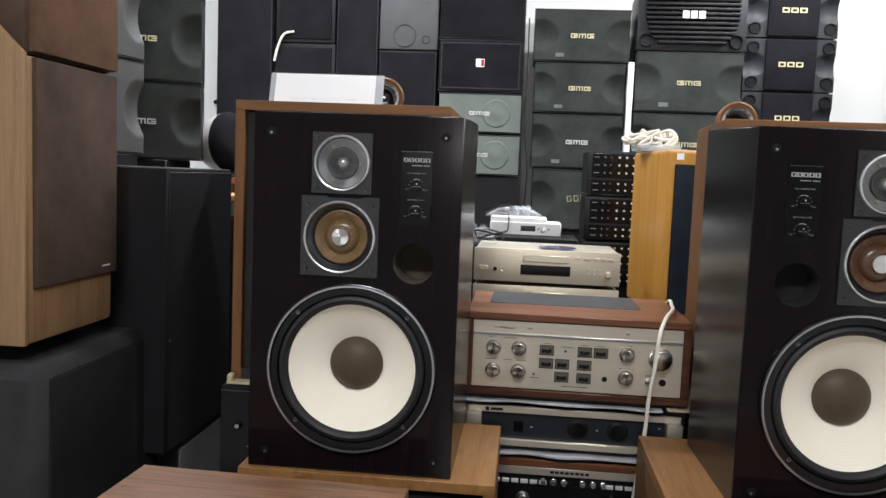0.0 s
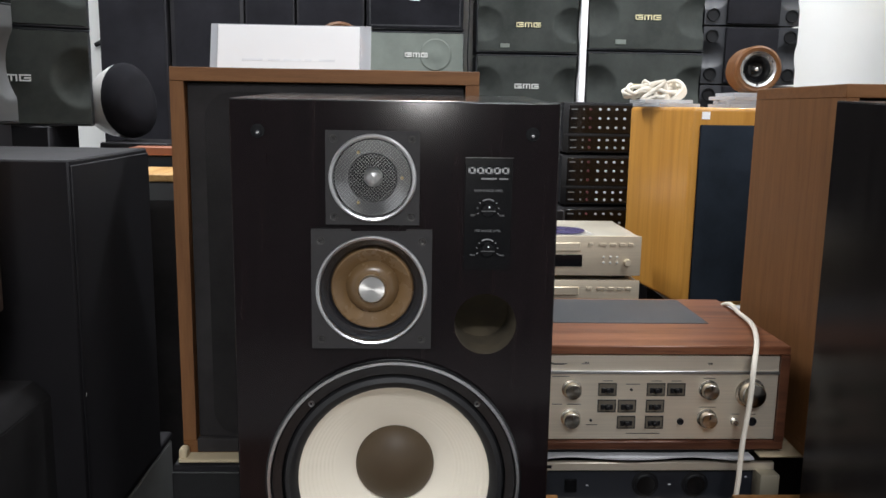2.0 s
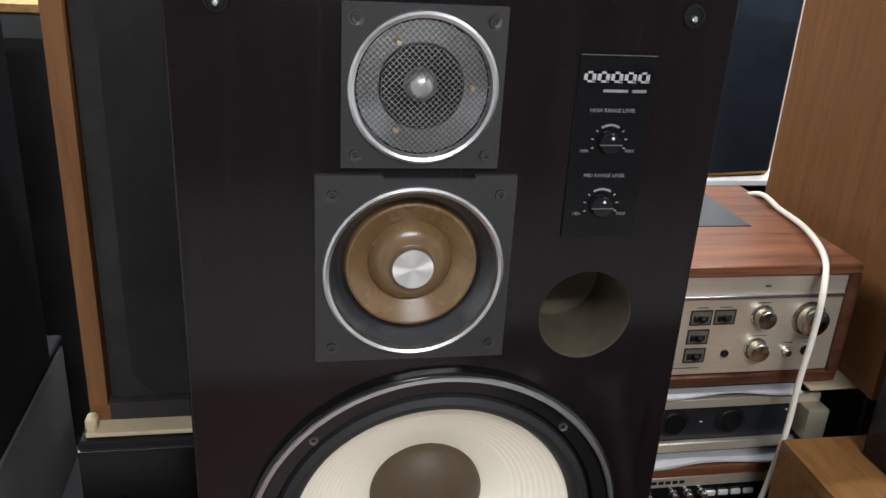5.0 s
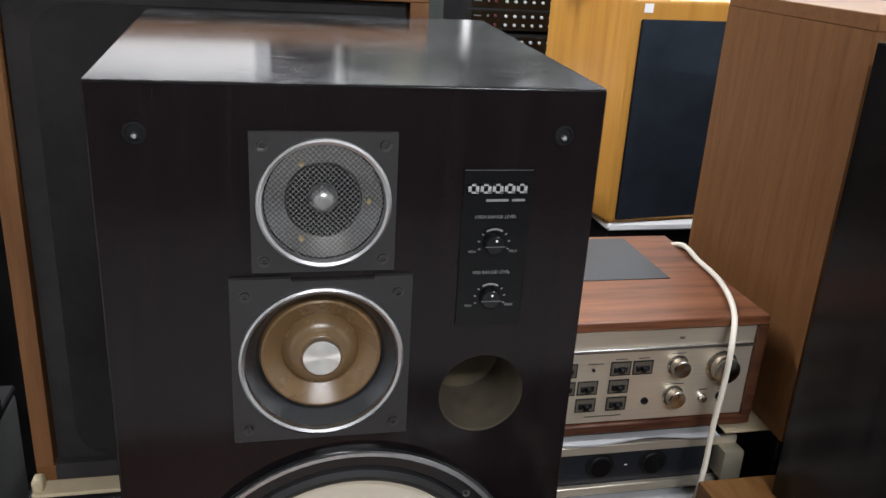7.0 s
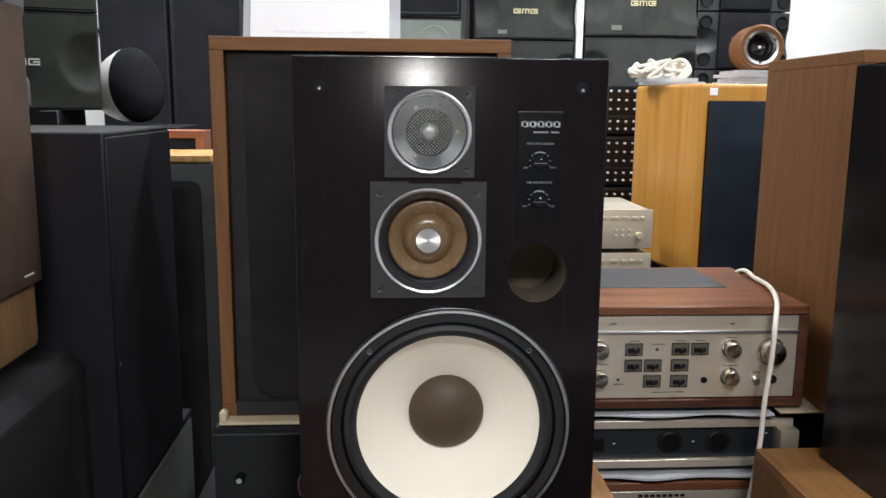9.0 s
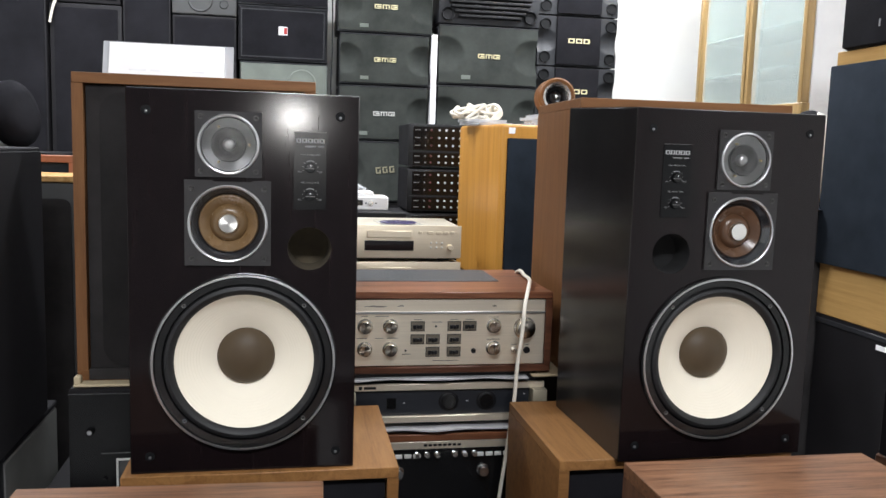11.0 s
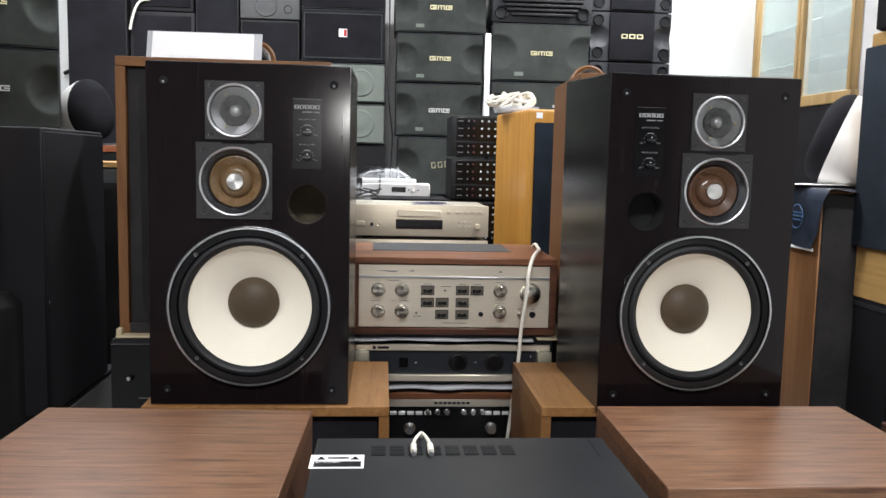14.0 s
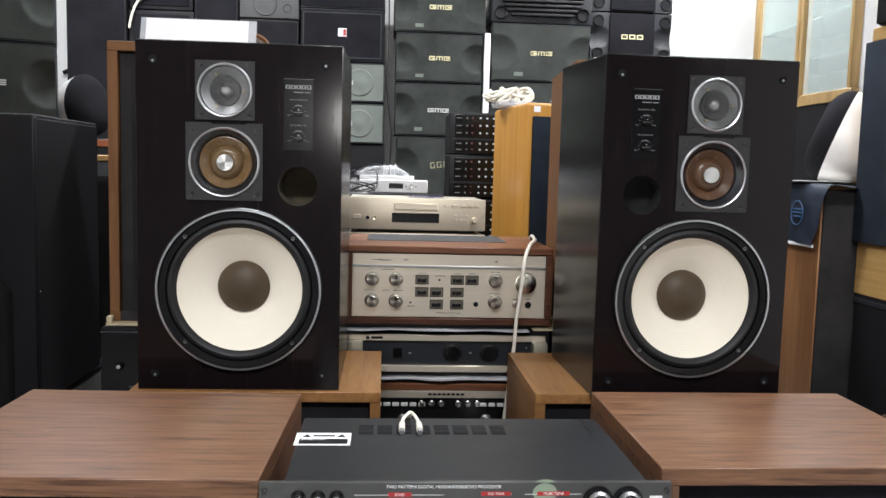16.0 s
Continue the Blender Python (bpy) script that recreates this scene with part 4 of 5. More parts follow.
def crumple(name, cx, cy, z, w, d, h, mat, label, category, seedv, n=22):
    rnd = random.Random(seedv)
    off = Vector((rnd.uniform(0, 50), rnd.uniform(0, 50), 3))
    b = bmesh.new()
    g = []
    for i in range(n + 1):
        row = []
        for j in range(n + 1):
            u, v = i / n - 0.5, j / n - 0.5
            q = noise.noise(Vector((u * 5, v * 5, 0)) + off)
            q2 = noise.noise(Vector((u * 13, v * 13, 0)) + off)
            env = max(0.0, 1 - (2.0 * max(abs(u), abs(v))) ** 3)
            row.append(b.verts.new((cx + u * w * (1 + 0.25 * q), cy + v * d * (1 + 0.2 * q2), z + 0.001 + env * h * (0.45 + 0.7 * abs(q) + 0.35 * abs(q2)))))
        g.append(row)
    for i in range(n):
        for j in range(n):
            b.faces.new((g[i][j], g[i + 1][j], g[i + 1][j + 1], g[i][j + 1]))
    return solid(name, b, mat, label, category, smooth=25)


crumple("plastic_bag", 0.06, 3.27, 1.2195, 0.2, 0.13, 0.06, BAG, "crumpled clear plastic bag on the booklets", "bag", 4)
crumple("plastic_bag", -0.05, 2.72, 1.1555, 0.12, 0.10, 0.075, BAG, "crumpled clear bag on the disc player", "bag", 9)
rnd = random.Random(12)
for k, (cx, cy, z0) in enumerate(((0.0, 3.24, 1.226), (-0.01, 2.68, 1.160))):
    pts = [(cx + 0.05 * math.sin(1.7 * i + k) + rnd.uniform(-0.02, 0.02), cy + 0.03 * math.cos(1.3 * i), z0 + 0.012 + 0.014 * (i % 3)) for i in range(9)]
    solid("black_lead", tube(spline(pts), 0.0028, 6), BLACK, "tangled thin black lead", "cable")
solid("black_lead", tube(spline([(0.03, 3.25, 1.245), (0.04, 3.205, 1.225), (0.04, 3.19, 1.20), (0.036, 3.15, 1.17), (0.0, 3.12, 1.157), (-0.06, 3.13, 1.157)]), 0.0026, 6), BLACK, "thin black lead hanging over the media box", "cable")
dc = thing("disc_sleeve", pose(0.205, 2.625, 1.1558, 0, 0, 8), "violet disc in a clear plastic sleeve", "disc")
part("sleeve", box(-0.065, 0.065, -0.065, 0.065, 0, 0.0015), BAG, dc)
part("disc", merge(lathe([(0.012, 0), (0.058, 0), (0.058, 0.0012), (0.012, 0.0012), (0.012, 0)], 0, 0, 40)), DISC, dc).matrix_basis = pose(0, 0, 0.003, 90)


# ---- karaoke amplifiers ----
KN = mesh_of("small_knob", lathe([(0, -0.010), (0.0035, -0.0098), (0.0042, -0.0085), (0.0046, 0)], 0, 0, 14), plain("grey_white_plastic", (0.55, 0.57, 0.60), 0.5))
KR = mesh_of("red_knob", lathe([(0, -0.010), (0.0035, -0.0098), (0.0042, -0.0085), (0.0046, 0)], 0, 0, 14), plain("dull_red_plastic", (0.085, 0.016, 0.018), 0.5))
solid("component_case", box(0.34, 0.77, 3.42, 3.7, 0.0, 0.951, 0.004), MATT, "black stack of equipment cases", "amplifier")
for i, z in enumerate((0.952, 1.133, 1.314)):
    ka = thing("karaoke_amplifier", pose(0.570, 3.40, z), "black karaoke amplifier with rows of white knobs", "amplifier", "karaoke amplifiers")
    part("case", box(-0.228, 0.228, 0.006, 0.33, 0.004, 0.176, 0.003), MATT, ka)
    for x in (-0.19, 0.19):
        part("foot", box(x - 0.02, x + 0.02, 0.02, 0.06, -0.001, 0.005), BLACK, ka)
    f = part("front_panel", box(-0.232, 0.232, 0, 0.008, 0.004, 0.174, 0.003, 2), BLACK, ka)
    part("divider", box(-0.225, 0.225, -0.002, 0, 0.064, 0.067), CHAR, f)
    part("upper_field", box(-0.212, 0.222, -0.0015, 0.0005, 0.070, 0.166, 0.001), GLOSS, f)
    part("lower_field", box(-0.212, 0.222, -0.0015, 0.0005, 0.010, 0.060, 0.001), GLOSS, f)
    for r, zz in enumerate((0.152, 0.121, 0.090, 0.047, 0.021)):
        part("legend_bars", merge(box(-0.205, -0.183, -0.0024, -0.0012, zz - 0.002, zz + 0.001), box(-0.164, -0.158, -0.0024, -0.0012, zz - 0.003, zz + 0.003)), PRINT_DIM, f)
        piece("red_knob", KR, f, -0.138, 0, zz)
        for c in range(9):
            piece("knob", KN, f, -0.105 + c * 0.0285, 0, zz)


# ---- boxed speakers of many kinds ----
def cuboid_speaker(name, m, w, h, d, body, front, label, lip=0.014, group="", bev=0.006, inset=0.004, cat="speaker"):
    ob = thing(name, m, label, cat, group)
    part("cabinet", box(-w / 2, w / 2, 0.004, d, 0, h, bev, 2), body, ob)
    part("grille", box(-w / 2 + lip, w / 2 - lip, -0.006 + inset, 0.02, lip, h - lip, 0.005, 2), front, ob, "cloth front")
    return ob


# tall brown speaker behind the black one
bbx = open_box("floor_speaker", -0.568, -0.074, 1.894, 2.21, 0.874, 1.522, BROWNX, GRILLE_G, "brown veneer speaker with a charcoal cloth front", "speaker", 0.022, 0.012, BROWN)
part("lower_cloth", box(-0.223, 0.223, -0.002, 0.012, 0.002, 0.026, 0.001), GRILLE_G, bbx)
part("inner_cloth", rounded_panel(-0.195, 0.195, 0.030, 0.610, 0.045, 0.0075, 0.0115), INNER, bbx, "darker rounded cloth panel")
solid("foam_pad", merge(box(-0.570, -0.10, 1.866, 2.15, 0.8672, 0.8735, 0.0015), box(-0.571, -0.557, 1.872, 1.8935, 0.868, 0.889, 0.003)), CREAM, "cream foam pad under the brown speaker", "pad")
ba = thing("black_amplifier", pose(-0.33, 1.855, 0.5205), "black amplifier carrying the foam pad and brown speaker", "amplifier")
part("case", box(-0.248, 0.248, 0.004, 0.34, 0.006, 0.3460, 0.003), MATT, ba)
part("front_panel", box(-0.248, 0.248, 0, 0.006, 0.0, 0.334, 0.001), PLATE, ba, "gloss black front panel")
part("top_line", box(-0.248, 0.248, -0.0004, 0.004, 0.3342, 0.3352), SCREW, ba)
part("knob", lathe([(0, -0.012), (0.006, -0.0118), (0.008, -0.009), (0.009, 0)], -0.205, 0.255, 20), GLOSS, ba)
dsp = part("display", box(-0.150, -0.050, -0.002, 0.0005, 0.135, 0.190, 0.001), GREYV, ba, "grey framed display")
part("display_rim", merge(box(-0.154, -0.050, -0.004, 0.0, 0.190, 0.194), box(-0.154, -0.150, -0.004, 0.0, 0.130, 0.190)), SILVERB, dsp, "bright rim")
part("display_line", box(-0.185, -0.050, -0.0012, 0.0, 0.205, 0.207), SCREW, ba)
part("knob_cap", lathe([(0, -0.0128), (0.0045, -0.0126), (0.0052, -0.0118)], -0.205, 0.255, 18), CHROME, ba)
part("small_knob", lathe([(0, -0.008), (0.004, -0.0078), (0.005, 0)], -0.178, 0.150, 16), GLOSS, ba)
part("handle_ring", lathe([(0.030, -0.012), (0.0325, -0.014), (0.035, -0.012), (0.0325, -0.010), (0.030, -0.012)], -0.072, 0.245, 32), ALU, ba, "round silver handle edge")

sg = thing("sign_holder", pose(-0.397, 2.04, 1.5225, -16), "clear acrylic holder with a white paper notice", "sign")
part("acrylic", merge(box(-0.141, 0.141, -0.002, 0.0, 0, 0.085), box(-0.141, 0.141, 0, 0.002, 0.0, 0.002)), ACRYL, sg)
part("paper", box(-0.128, 0.121, -0.0040, -0.0026, 0.002, 0.083), PAPER, sg, "white paper notice")
bars = bmesh.new()
for x, w in ((-0.085, 0.036), (-0.040, 0.022), (-0.012, 0.03), (0.025, 0.012), (0.05, 0.028)):
    bars = merge(bars, box(x, x + w, -0.0046, -0.0039, 0.018, 0.0215))
tagged(part("writing_bars", bars, plain("pale_ink", (0.83, 0.84, 0.87), 0.7), sg), kind="stuff")


def horn_tweeter(m, label):
    ob = thing("horn_tweeter", m, label, "tweeter", "round wooden tweeters")
    part("wooden_tube", lathe([(0.050, 0.002), (0.058, -0.002), (0.064, 0.004), (0.064, 0.105), (0.058, 0.112), (0.0, 0.112)], 0, 0.064, 48), BROWN, ob, "round brown wooden housing")
    part("trim_ring", lathe([(0.0505, 0.001), (0.048, -0.003), (0.041, -0.001), (0.036, 0.008)], 0, 0.064, 44), ALU, ob, "bright metal ring")
    part("horn", lathe([(0.036, 0.008), (0.026, 0.02), (0.02, 0.03), (0, 0.034)], 0, 0.064, 36), GLOSS, ob)
    part("phase_plug", lathe([(0, 0.012), (0.005, 0.014), (0.009, 0.024), (0.011, 0.034)], 0, 0.064, 24), ALU, ob)
    for a in (30, 150, 270):
        piece("screw", SCREW_ME, ob, 0.045 * math.cos(radians(a)), -0.0015, 0.064 + 0.045 * math.sin(radians(a)))
    return ob


solid("black_box", box(-0.56, -0.23, 2.5, 2.86, 0, 1.5445, 0.004), MATT, "black case behind the brown speaker", "speaker")
horn_tweeter(pose(-0.365, 2.68, 1.545, 0, 0, 10), "round brown wooden tweeter behind the paper notice")
horn_tweeter(pose(0.775, 2.845, 1.5185, 0, 0, -8), "round brown wooden tweeter on disc cases")

# brown speaker behind the mirrored one
rb = open_box("floor_speaker", 0.512, 1.015, 1.860, 2.270, 0.8655, 1.512, BROWNX, GRILLE_G, "brown veneer speaker with a dark cloth front", "speaker", 0.022, 0.018, BROWN)
rb.matrix_basis = Matrix.Translation((0.512, 1.860, 0)) @ pose(0, 0, 0, 0, 0, -3.5) @ Matrix.Translation((-0.512, -1.860, 0)) @ rb.matrix_basis
solid("black_box", box(0.54, 1.0, 1.90, 2.2, 0.5205, 0.865, 0.004), MATT, "black case under the brown speaker", "amplifier")

# golden oak speaker
ok = thing("oak_speaker", pose(0.663, 2.652, 0.957, 0, 0, 7.2), "golden oak speaker with a navy cloth front", "speaker")
part("cabinet", box(-0.135, 0.135, 0.0, 0.414, 0, 0.518, 0.013, 4), OAK, ok, "golden oak cabinet")
part("grille", box(-0.114, 0.122, -0.010, 0.004, 0.012, 0.474, 0.005, 2), GRILLE_N, ok, "navy cloth front")
part("tag", box(-0.11, -0.088, -0.0012, 0.0, 0.488, 0.507), PAPER, ok, "small white price tag")
solid("foam_strip", box(0.535, 0.83, 2.635, 2.95, 0.938, 0.9565, 0.004), PAPER, "white foam strip under the oak speaker", "pad")
solid("black_box", box(0.545, 0.84, 2.66, 3.0, 0.5205, 0.9375, 0.004), MATT, "black case under the oak speaker", "amplifier")
case = mesh_of("case", box(-0.07, 0.07, -0.062, 0.062, 0, 0.0098, 0.0008), ACRYL)
for i, (x, y, a) in enumerate(((0.70, 2.765, 8), (0.712, 2.775, -4), (0.705, 2.77, 14), (0.725, 2.785, 3))):
    c = new("disc_case", case)
    c.matrix_basis = pose(x + 0.035, y + 0.075, 1.4755 + i * 0.0105, 0, 0, a)
    tagged(c, "clear plastic disc case in a pile on the oak speaker", "disc case", "disc cases")
for i, (x, y, a) in enumerate(((0.545, 2.88, 20), (0.535, 2.90, 5))):
    c = new("disc_case", case)
    c.matrix_basis = pose(x - 0.005, y + 0.02, 1.4755 + i * 0.0105, 0, 0, a)
    tagged(c, "clear plastic disc case under the coiled cord", "disc case", "disc cases")
rnd = random.Random(5)
pts = []
for i in range(60):
    a = i * 0.83 + rnd.uniform(-0.2, 0.2)
    lobe = -0.052 if (i // 6) % 3 == 1 else 0.032
    r = 0.034 + 0.016 * math.sin(i * 2.1)
    pts.append((0.518 + lobe + r * math.cos(a) * 1.15, 2.93 + 0.7 * r * math.sin(a), 1.508 + 0.018 * math.sin(i * 1.7) + 0.0125 * (i % 3)))
solid("coiled_cord", tube(spline(pts, 5), 0.0052, 8), CORD, "tangled coil of white cord on disc cases", "cable")


# ---- left side ----
# pale oak speaker facing into the shop
lw = thing("pale_speaker", pose(-0.902, 1.80, 0.985, 0, 0, 90), "dull oak speaker with brown cloth front, on a black box", "speaker")
part("cabinet", box(-0.172, 0.172, 0.0, 0.36, 0, 0.592, 0.014, 2), LWOOD, lw, "dull oak cabinet")
part("grille", box(-0.158, 0.172, -0.012, 0.004, 0.118, 0.588, 0.006, 2), GRILLE_B, lw, "brown cloth front")
cheek = bmesh.new()
fa = [[cheek.verts.new((x, y, z)) for y, z in ((0.0, 0.0), (0.36, 0.0), (0.36, 0.95), (0.0, 0.594))] for x in (-0.186, -0.1722)]
cheek.faces.new(fa[0]), cheek.faces.new(fa[1][::-1])
for i in range(4):
    cheek.faces.new((fa[0][i], fa[1][i], fa[1][(i + 1) % 4], fa[0][(i + 1) % 4]))
bmesh.ops.bevel(cheek, geom=list(cheek.edges), offset=0.004, segments=2, profile=0.6, affect="EDGES")
part("side_cheek", cheek, LWOOD, lw, "golden oak side panel rising towards the back")
part("name_bar", box(0.10, 0.135, -0.0135, -0.0118, 0.137, 0.140), SILVERB, lw)
up = thing("brown_speaker", pose(-0.904, 1.80, 1.5775, 0, 0, 90), "brown cloth speaker stacked on the pale one", "speaker")
part("cabinet", box(-0.172, 0.172, 0.004, 0.36, 0, 0.55, 0.012, 2), GRILLE_B, up)
part("grille", box(-0.160, 0.174, -0.014, 0.006, 0.006, 0.545, 0.006, 2), GRILLE_BL, up, "light brown cloth front")
lb = thing("subwoofer", pose(-0.862, 1.88, 0.0, 0, 0, 90), "large black vinyl subwoofer box with chamfered edges", "speaker")
part("cabinet", box(-0.275, 0.275, 0.0, 0.62, 0, 0.945, 0.028, 1), SUBV, lb)
part("front_panel", box(-0.243, 0.243, -0.0012, 0.0, 0.032, 0.913), SUBV, lb, "black vinyl front")
for x in (-0.22, 0.22):
    part("foot", box(x - 0.03, x + 0.03, 0.02, 0.08, -0.001, 0.012, 0.003), BLACK, lb)
# black tower
tw = thing("black_tower", pose(-0.802, 2.285, 0.613, 0, 0, 90), "tall black vinyl speaker tower", "speaker")
part("cabinet", box(-0.225, 0.225, 0.0, 0.50, 0, 0.747, 0.004), MATT, tw)
part("front_cloth", box(-0.22, 0.22, -0.004, 0.001, 0.006, 0.737, 0.002), MATT, tw)
part("corner_cap", lathe([(0, -0.006), (0.004, -0.005), (0.006, 0)], -0.212, 0.300, 12), ALU, tw)
gc = thing("grey_cabinet", pose(-1.053, 2.07, 0.0), "grey vinyl cabinet under the black tower", "speaker")
part("cabinet", box(-0.247, 0.247, 0.09, 0.555, 0.0, 0.594, 0.006), GREYL, gc)
part("top_panel", box(-0.247, 0.247, 0.085, 0.558, 0.5942, 0.6125, 0.004), MATT, gc)
part("front_panel", box(-0.248, 0.248, 0.078, 0.0845, 0.0, 0.6125, 0.002), MATT, gc, "black vinyl front")
# dark speaker with a pale top board
solid("plinth", box(-1.09, -0.722, 2.874, 3.14, 0, 0.1495, 0.004), PAPER, "low white plinth under the charcoal speaker", "plinth")
dt = thing("charcoal_speaker", pose(-0.94, 2.87, 0.15), "charcoal speaker with a pale wooden top board", "speaker")
part("cabinet", box(-0.155, 0.205, 0.006, 0.278, 0, 1.097, 0.006), GREYV, dt)
part("front_cloth", rounded_panel(-0.130, 0.125, 0.04, 1.045, 0.03, -0.004, 0.012), GRILLE_G, dt, "charcoal cloth front with rounded corners")
part("top_board", box(-0.158, 0.158, 0.0, 0.282, 1.0975, 1.1185, 0.003), PALEX, dt, "pale wooden top board")
tm = part("terminal_plate", box(0.204, 0.210, 0.08, 0.16, 0.55, 0.83, 0.002), BLACK, dt, "black terminal plate")
for z in (0.59, 0.65, 0.73, 0.79):
    part("terminal", tube([(0.206, 0.12, z), (0.226, 0.12, z)], 0.007, 10), ALU, tm)
solid("black_box", box(-1.06, -0.868, 3.155, 3.272, 0, 1.2045, 0.004), MATT, "dark case behind the charcoal speaker", "speaker")
open_box("orange_box", -1.062, -0.866, 3.158, 3.272, 1.205, 1.327, REDWOOD, GRILLE_N, "small orange-brown wooden speaker with a dark front", "speaker", 0.024, 0.012)


# speakers with dished ends
def relief_front(x0, x1, z0, z1, depth, n=64, k=34):
    """A pressed front with a turned-back rim, facing -y; depth(x, z) gives how far each spot lies back."""
    b = bmesh.new()
    g = [[b.verts.new((x0 + (x1 - x0) * i / n, -0.002 + depth(x0 + (x1 - x0) * i / n, z0 + (z1 - z0) * j / k), z0 + (z1 - z0) * j / k)) for j in range(k + 1)] for i in range(n + 1)]
    for i in range(n):
        for j in range(k):
            b.faces.new((g[i][j], g[i + 1][j], g[i + 1][j + 1], g[i][j + 1]))
    edge = [g[i][0] for i in range(n + 1)] + [g[n][j] for j in range(1, k + 1)] + [g[i][k] for i in range(n - 1, -1, -1)] + [g[0][j] for j in range(k - 1, 0, -1)]
    back = [b.verts.new((v.co.x, 0.036, v.co.z)) for v in edge]
    for i in range(len(edge)):
        j = (i + 1) % len(edge)
        b.faces.new((edge[j], edge[i], back[i], back[j]))
    return b


def dish_depth(x, z, w, h):
    """A front that bows forward in the middle, with a round dish cut into each end."""
    u, v = abs(x) - w * 0.43, z - h * 0.5
    d = math.hypot(u / (w * 0.185), v / (h * 0.30))
    return -0.005 * (1 - (2 * x / w) ** 2) + (0.034 * (1 - d * d) if d < 1 else 0.0)


def dished_speaker(name, m, w, h, d, body, front, label, badge=None, dishes=True, group="", label_tag=False, centre_ring=False):
    ob = thing(name, m, label, "speaker", group)
    part("cabinet", box(-w / 2, w / 2, 0.034, d, 0, h, 0.008, 2), body, ob)
    x = w / 2 - 0.006
    part("grille", relief_front(-x, x, 0.008, h - 0.008, (lambda px, pz: dish_depth(px, pz, w, h)) if dishes else (lambda px, pz: -0.004 * (1 - (2 * px / w) ** 2))), front, ob, "pressed mesh front", smooth=35)
    for z in (0.0, h - 0.007):
        part("rim_strip", box(-w / 2, w / 2, 0.0, 0.036, z, z + 0.007, 0.002), CHAR, ob)
    if centre_ring:
        part("driver", lathe([(h * 0.36, -0.005), (h * 0.33, -0.010), (h * 0.2, -0.006), (h * 0.12, -0.011), (0, -0.012)], w * 0.20, h / 2, 30), front, ob, "round driver behind the mesh")
    if badge:
        s = min(w, 0.5) / 0.5
        for i in (-1, 0, 1):
            b = bmesh.new()
            cx = i * 0.042 * s
            hw, hh, t = 0.018 * s, 0.0115 * s, 0.005 * s
            b = merge(b, box(cx - hw, cx + hw, -0.0105, -0.005, h * 0.49 + hh - t, h * 0.49 + hh), box(cx - hw, cx - hw + t, -0.0105, -0.005, h * 0.49 - hh, h * 0.49 + hh))
            if i:
                b = merge(b, box(cx - hw, cx + hw, -0.0105, -0.005, h * 0.49 - hh, h * 0.49 - hh + t), box(cx - hw * 0.2, cx + hw, -0.0105, -0.005, h * 0.49 - t / 2, h * 0.49 + t / 2), box(cx + hw - t, cx + hw, -0.0105, -0.005, h * 0.49 - hh, h * 0.49 - t))
            else:
                b = merge(b, box(cx - t / 2, cx + t / 2, -0.0105, -0.005, h * 0.49 - hh, h * 0.49 + hh), box(cx + hw - t, cx + hw, -0.0105, -0.005, h * 0.49 - hh, h * 0.49 + hh))
            part("badge_block", b, badge, ob, "pale block of the badge")
    if label_tag:
        part("label_bar", box(-w * 0.27, -w * 0.18, -0.0085, -0.003, h * 0.09, h * 0.16), GREYMESH, ob)
    return ob


YB = 4.47
G = "karaoke speakers"
for z0, z1 in ((1.985, 2.255), (1.720, 1.979), (1.430, 1.712)):
    dished_speaker("karaoke_speaker", pose(0.353, YB, z0), 0.475 if z0 < 1.9 else 0.50, z1 - z0, 0.28, CHAR, GRILLE_K, "dark olive karaoke speaker with dished mesh ends", GOLD if z0 > 1.7 else SILVERB, True, G, True)
sp = dished_speaker("karaoke_speaker", pose(0.375, YB, 1.105), 0.49, 0.318, 0.28, CHAR, GRILLE_K, "dark olive karaoke speaker with a slanted badge", None, True, G)
for i in range(3):
    bd = part("badge_block", merge(box(-0.014, -0.007, -0.0105, -0.004, -0.017, 0.017), box(-0.007, 0.012, -0.0105, -0.004, 0.010, 0.017), box(-0.007, 0.012, -0.0105, -0.004, -0.017, -0.010), box(0.005, 0.012, -0.0105, -0.004, -0.010, 0.004)), DIMGOLD, sp, "pale block of the badge")
    bd.matrix_basis = pose(-0.045 + i * 0.036, 0, 0.165 + i * 0.004, 0, -7, 0)
for z0, z1 in ((1.738, 2.046), (1.425, 1.731), (1.112, 1.418)):
    dished_speaker("karaoke_speaker", pose(0.905, YB - 0.02, z0), 0.545, z1 - z0, 0.30, CHAR, GRILLE_K, "wide dark olive karaoke speaker with dished mesh ends", GOLD, True, G, True)
solid("packing_strip", box(0.598, 0.628, YB - 0.012, YB + 0.2, 1.42, 1.99, 0.003), PAPER, "white packing strip between the stacks", "packing")
rbd = thing("ribbed_speaker", pose(0.905, YB - 0.02, 2.052), "black ribbed karaoke speaker with round ports", "speaker", G)
part("cabinet", box(-0.275, 0.275, 0.012, 0.30, 0, 0.30, 0.012, 2), CHAR, rbd)
for i in range(11):
    wv = 0.235 * math.sqrt(max(0.05, 1 - ((10 - i) / 12) ** 4)) if i < 5 else 0.235
    part("rib", box(-wv, wv, -0.012 - 0.01 * (1 - abs(i - 5) / 6), 0.014, 0.035 + i * 0.024, 0.049 + i * 0.024, 0.004, 2), BLACK, rbd)
for x in (-0.225, 0.225):
    part("port", lathe([(0.036, 0.004), (0.033, -0.006), (0.028, -0.002), (0.026, 0.011), (0, 0.0115)], x, 0.05, 24), BLACK, rbd)
for i in range(3):
    part("badge_block", box(-0.055 + i * 0.04, -0.022 + i * 0.04, -0.026, -0.018, 0.160, 0.198), SILVERB, rbd, "silver block of the badge")
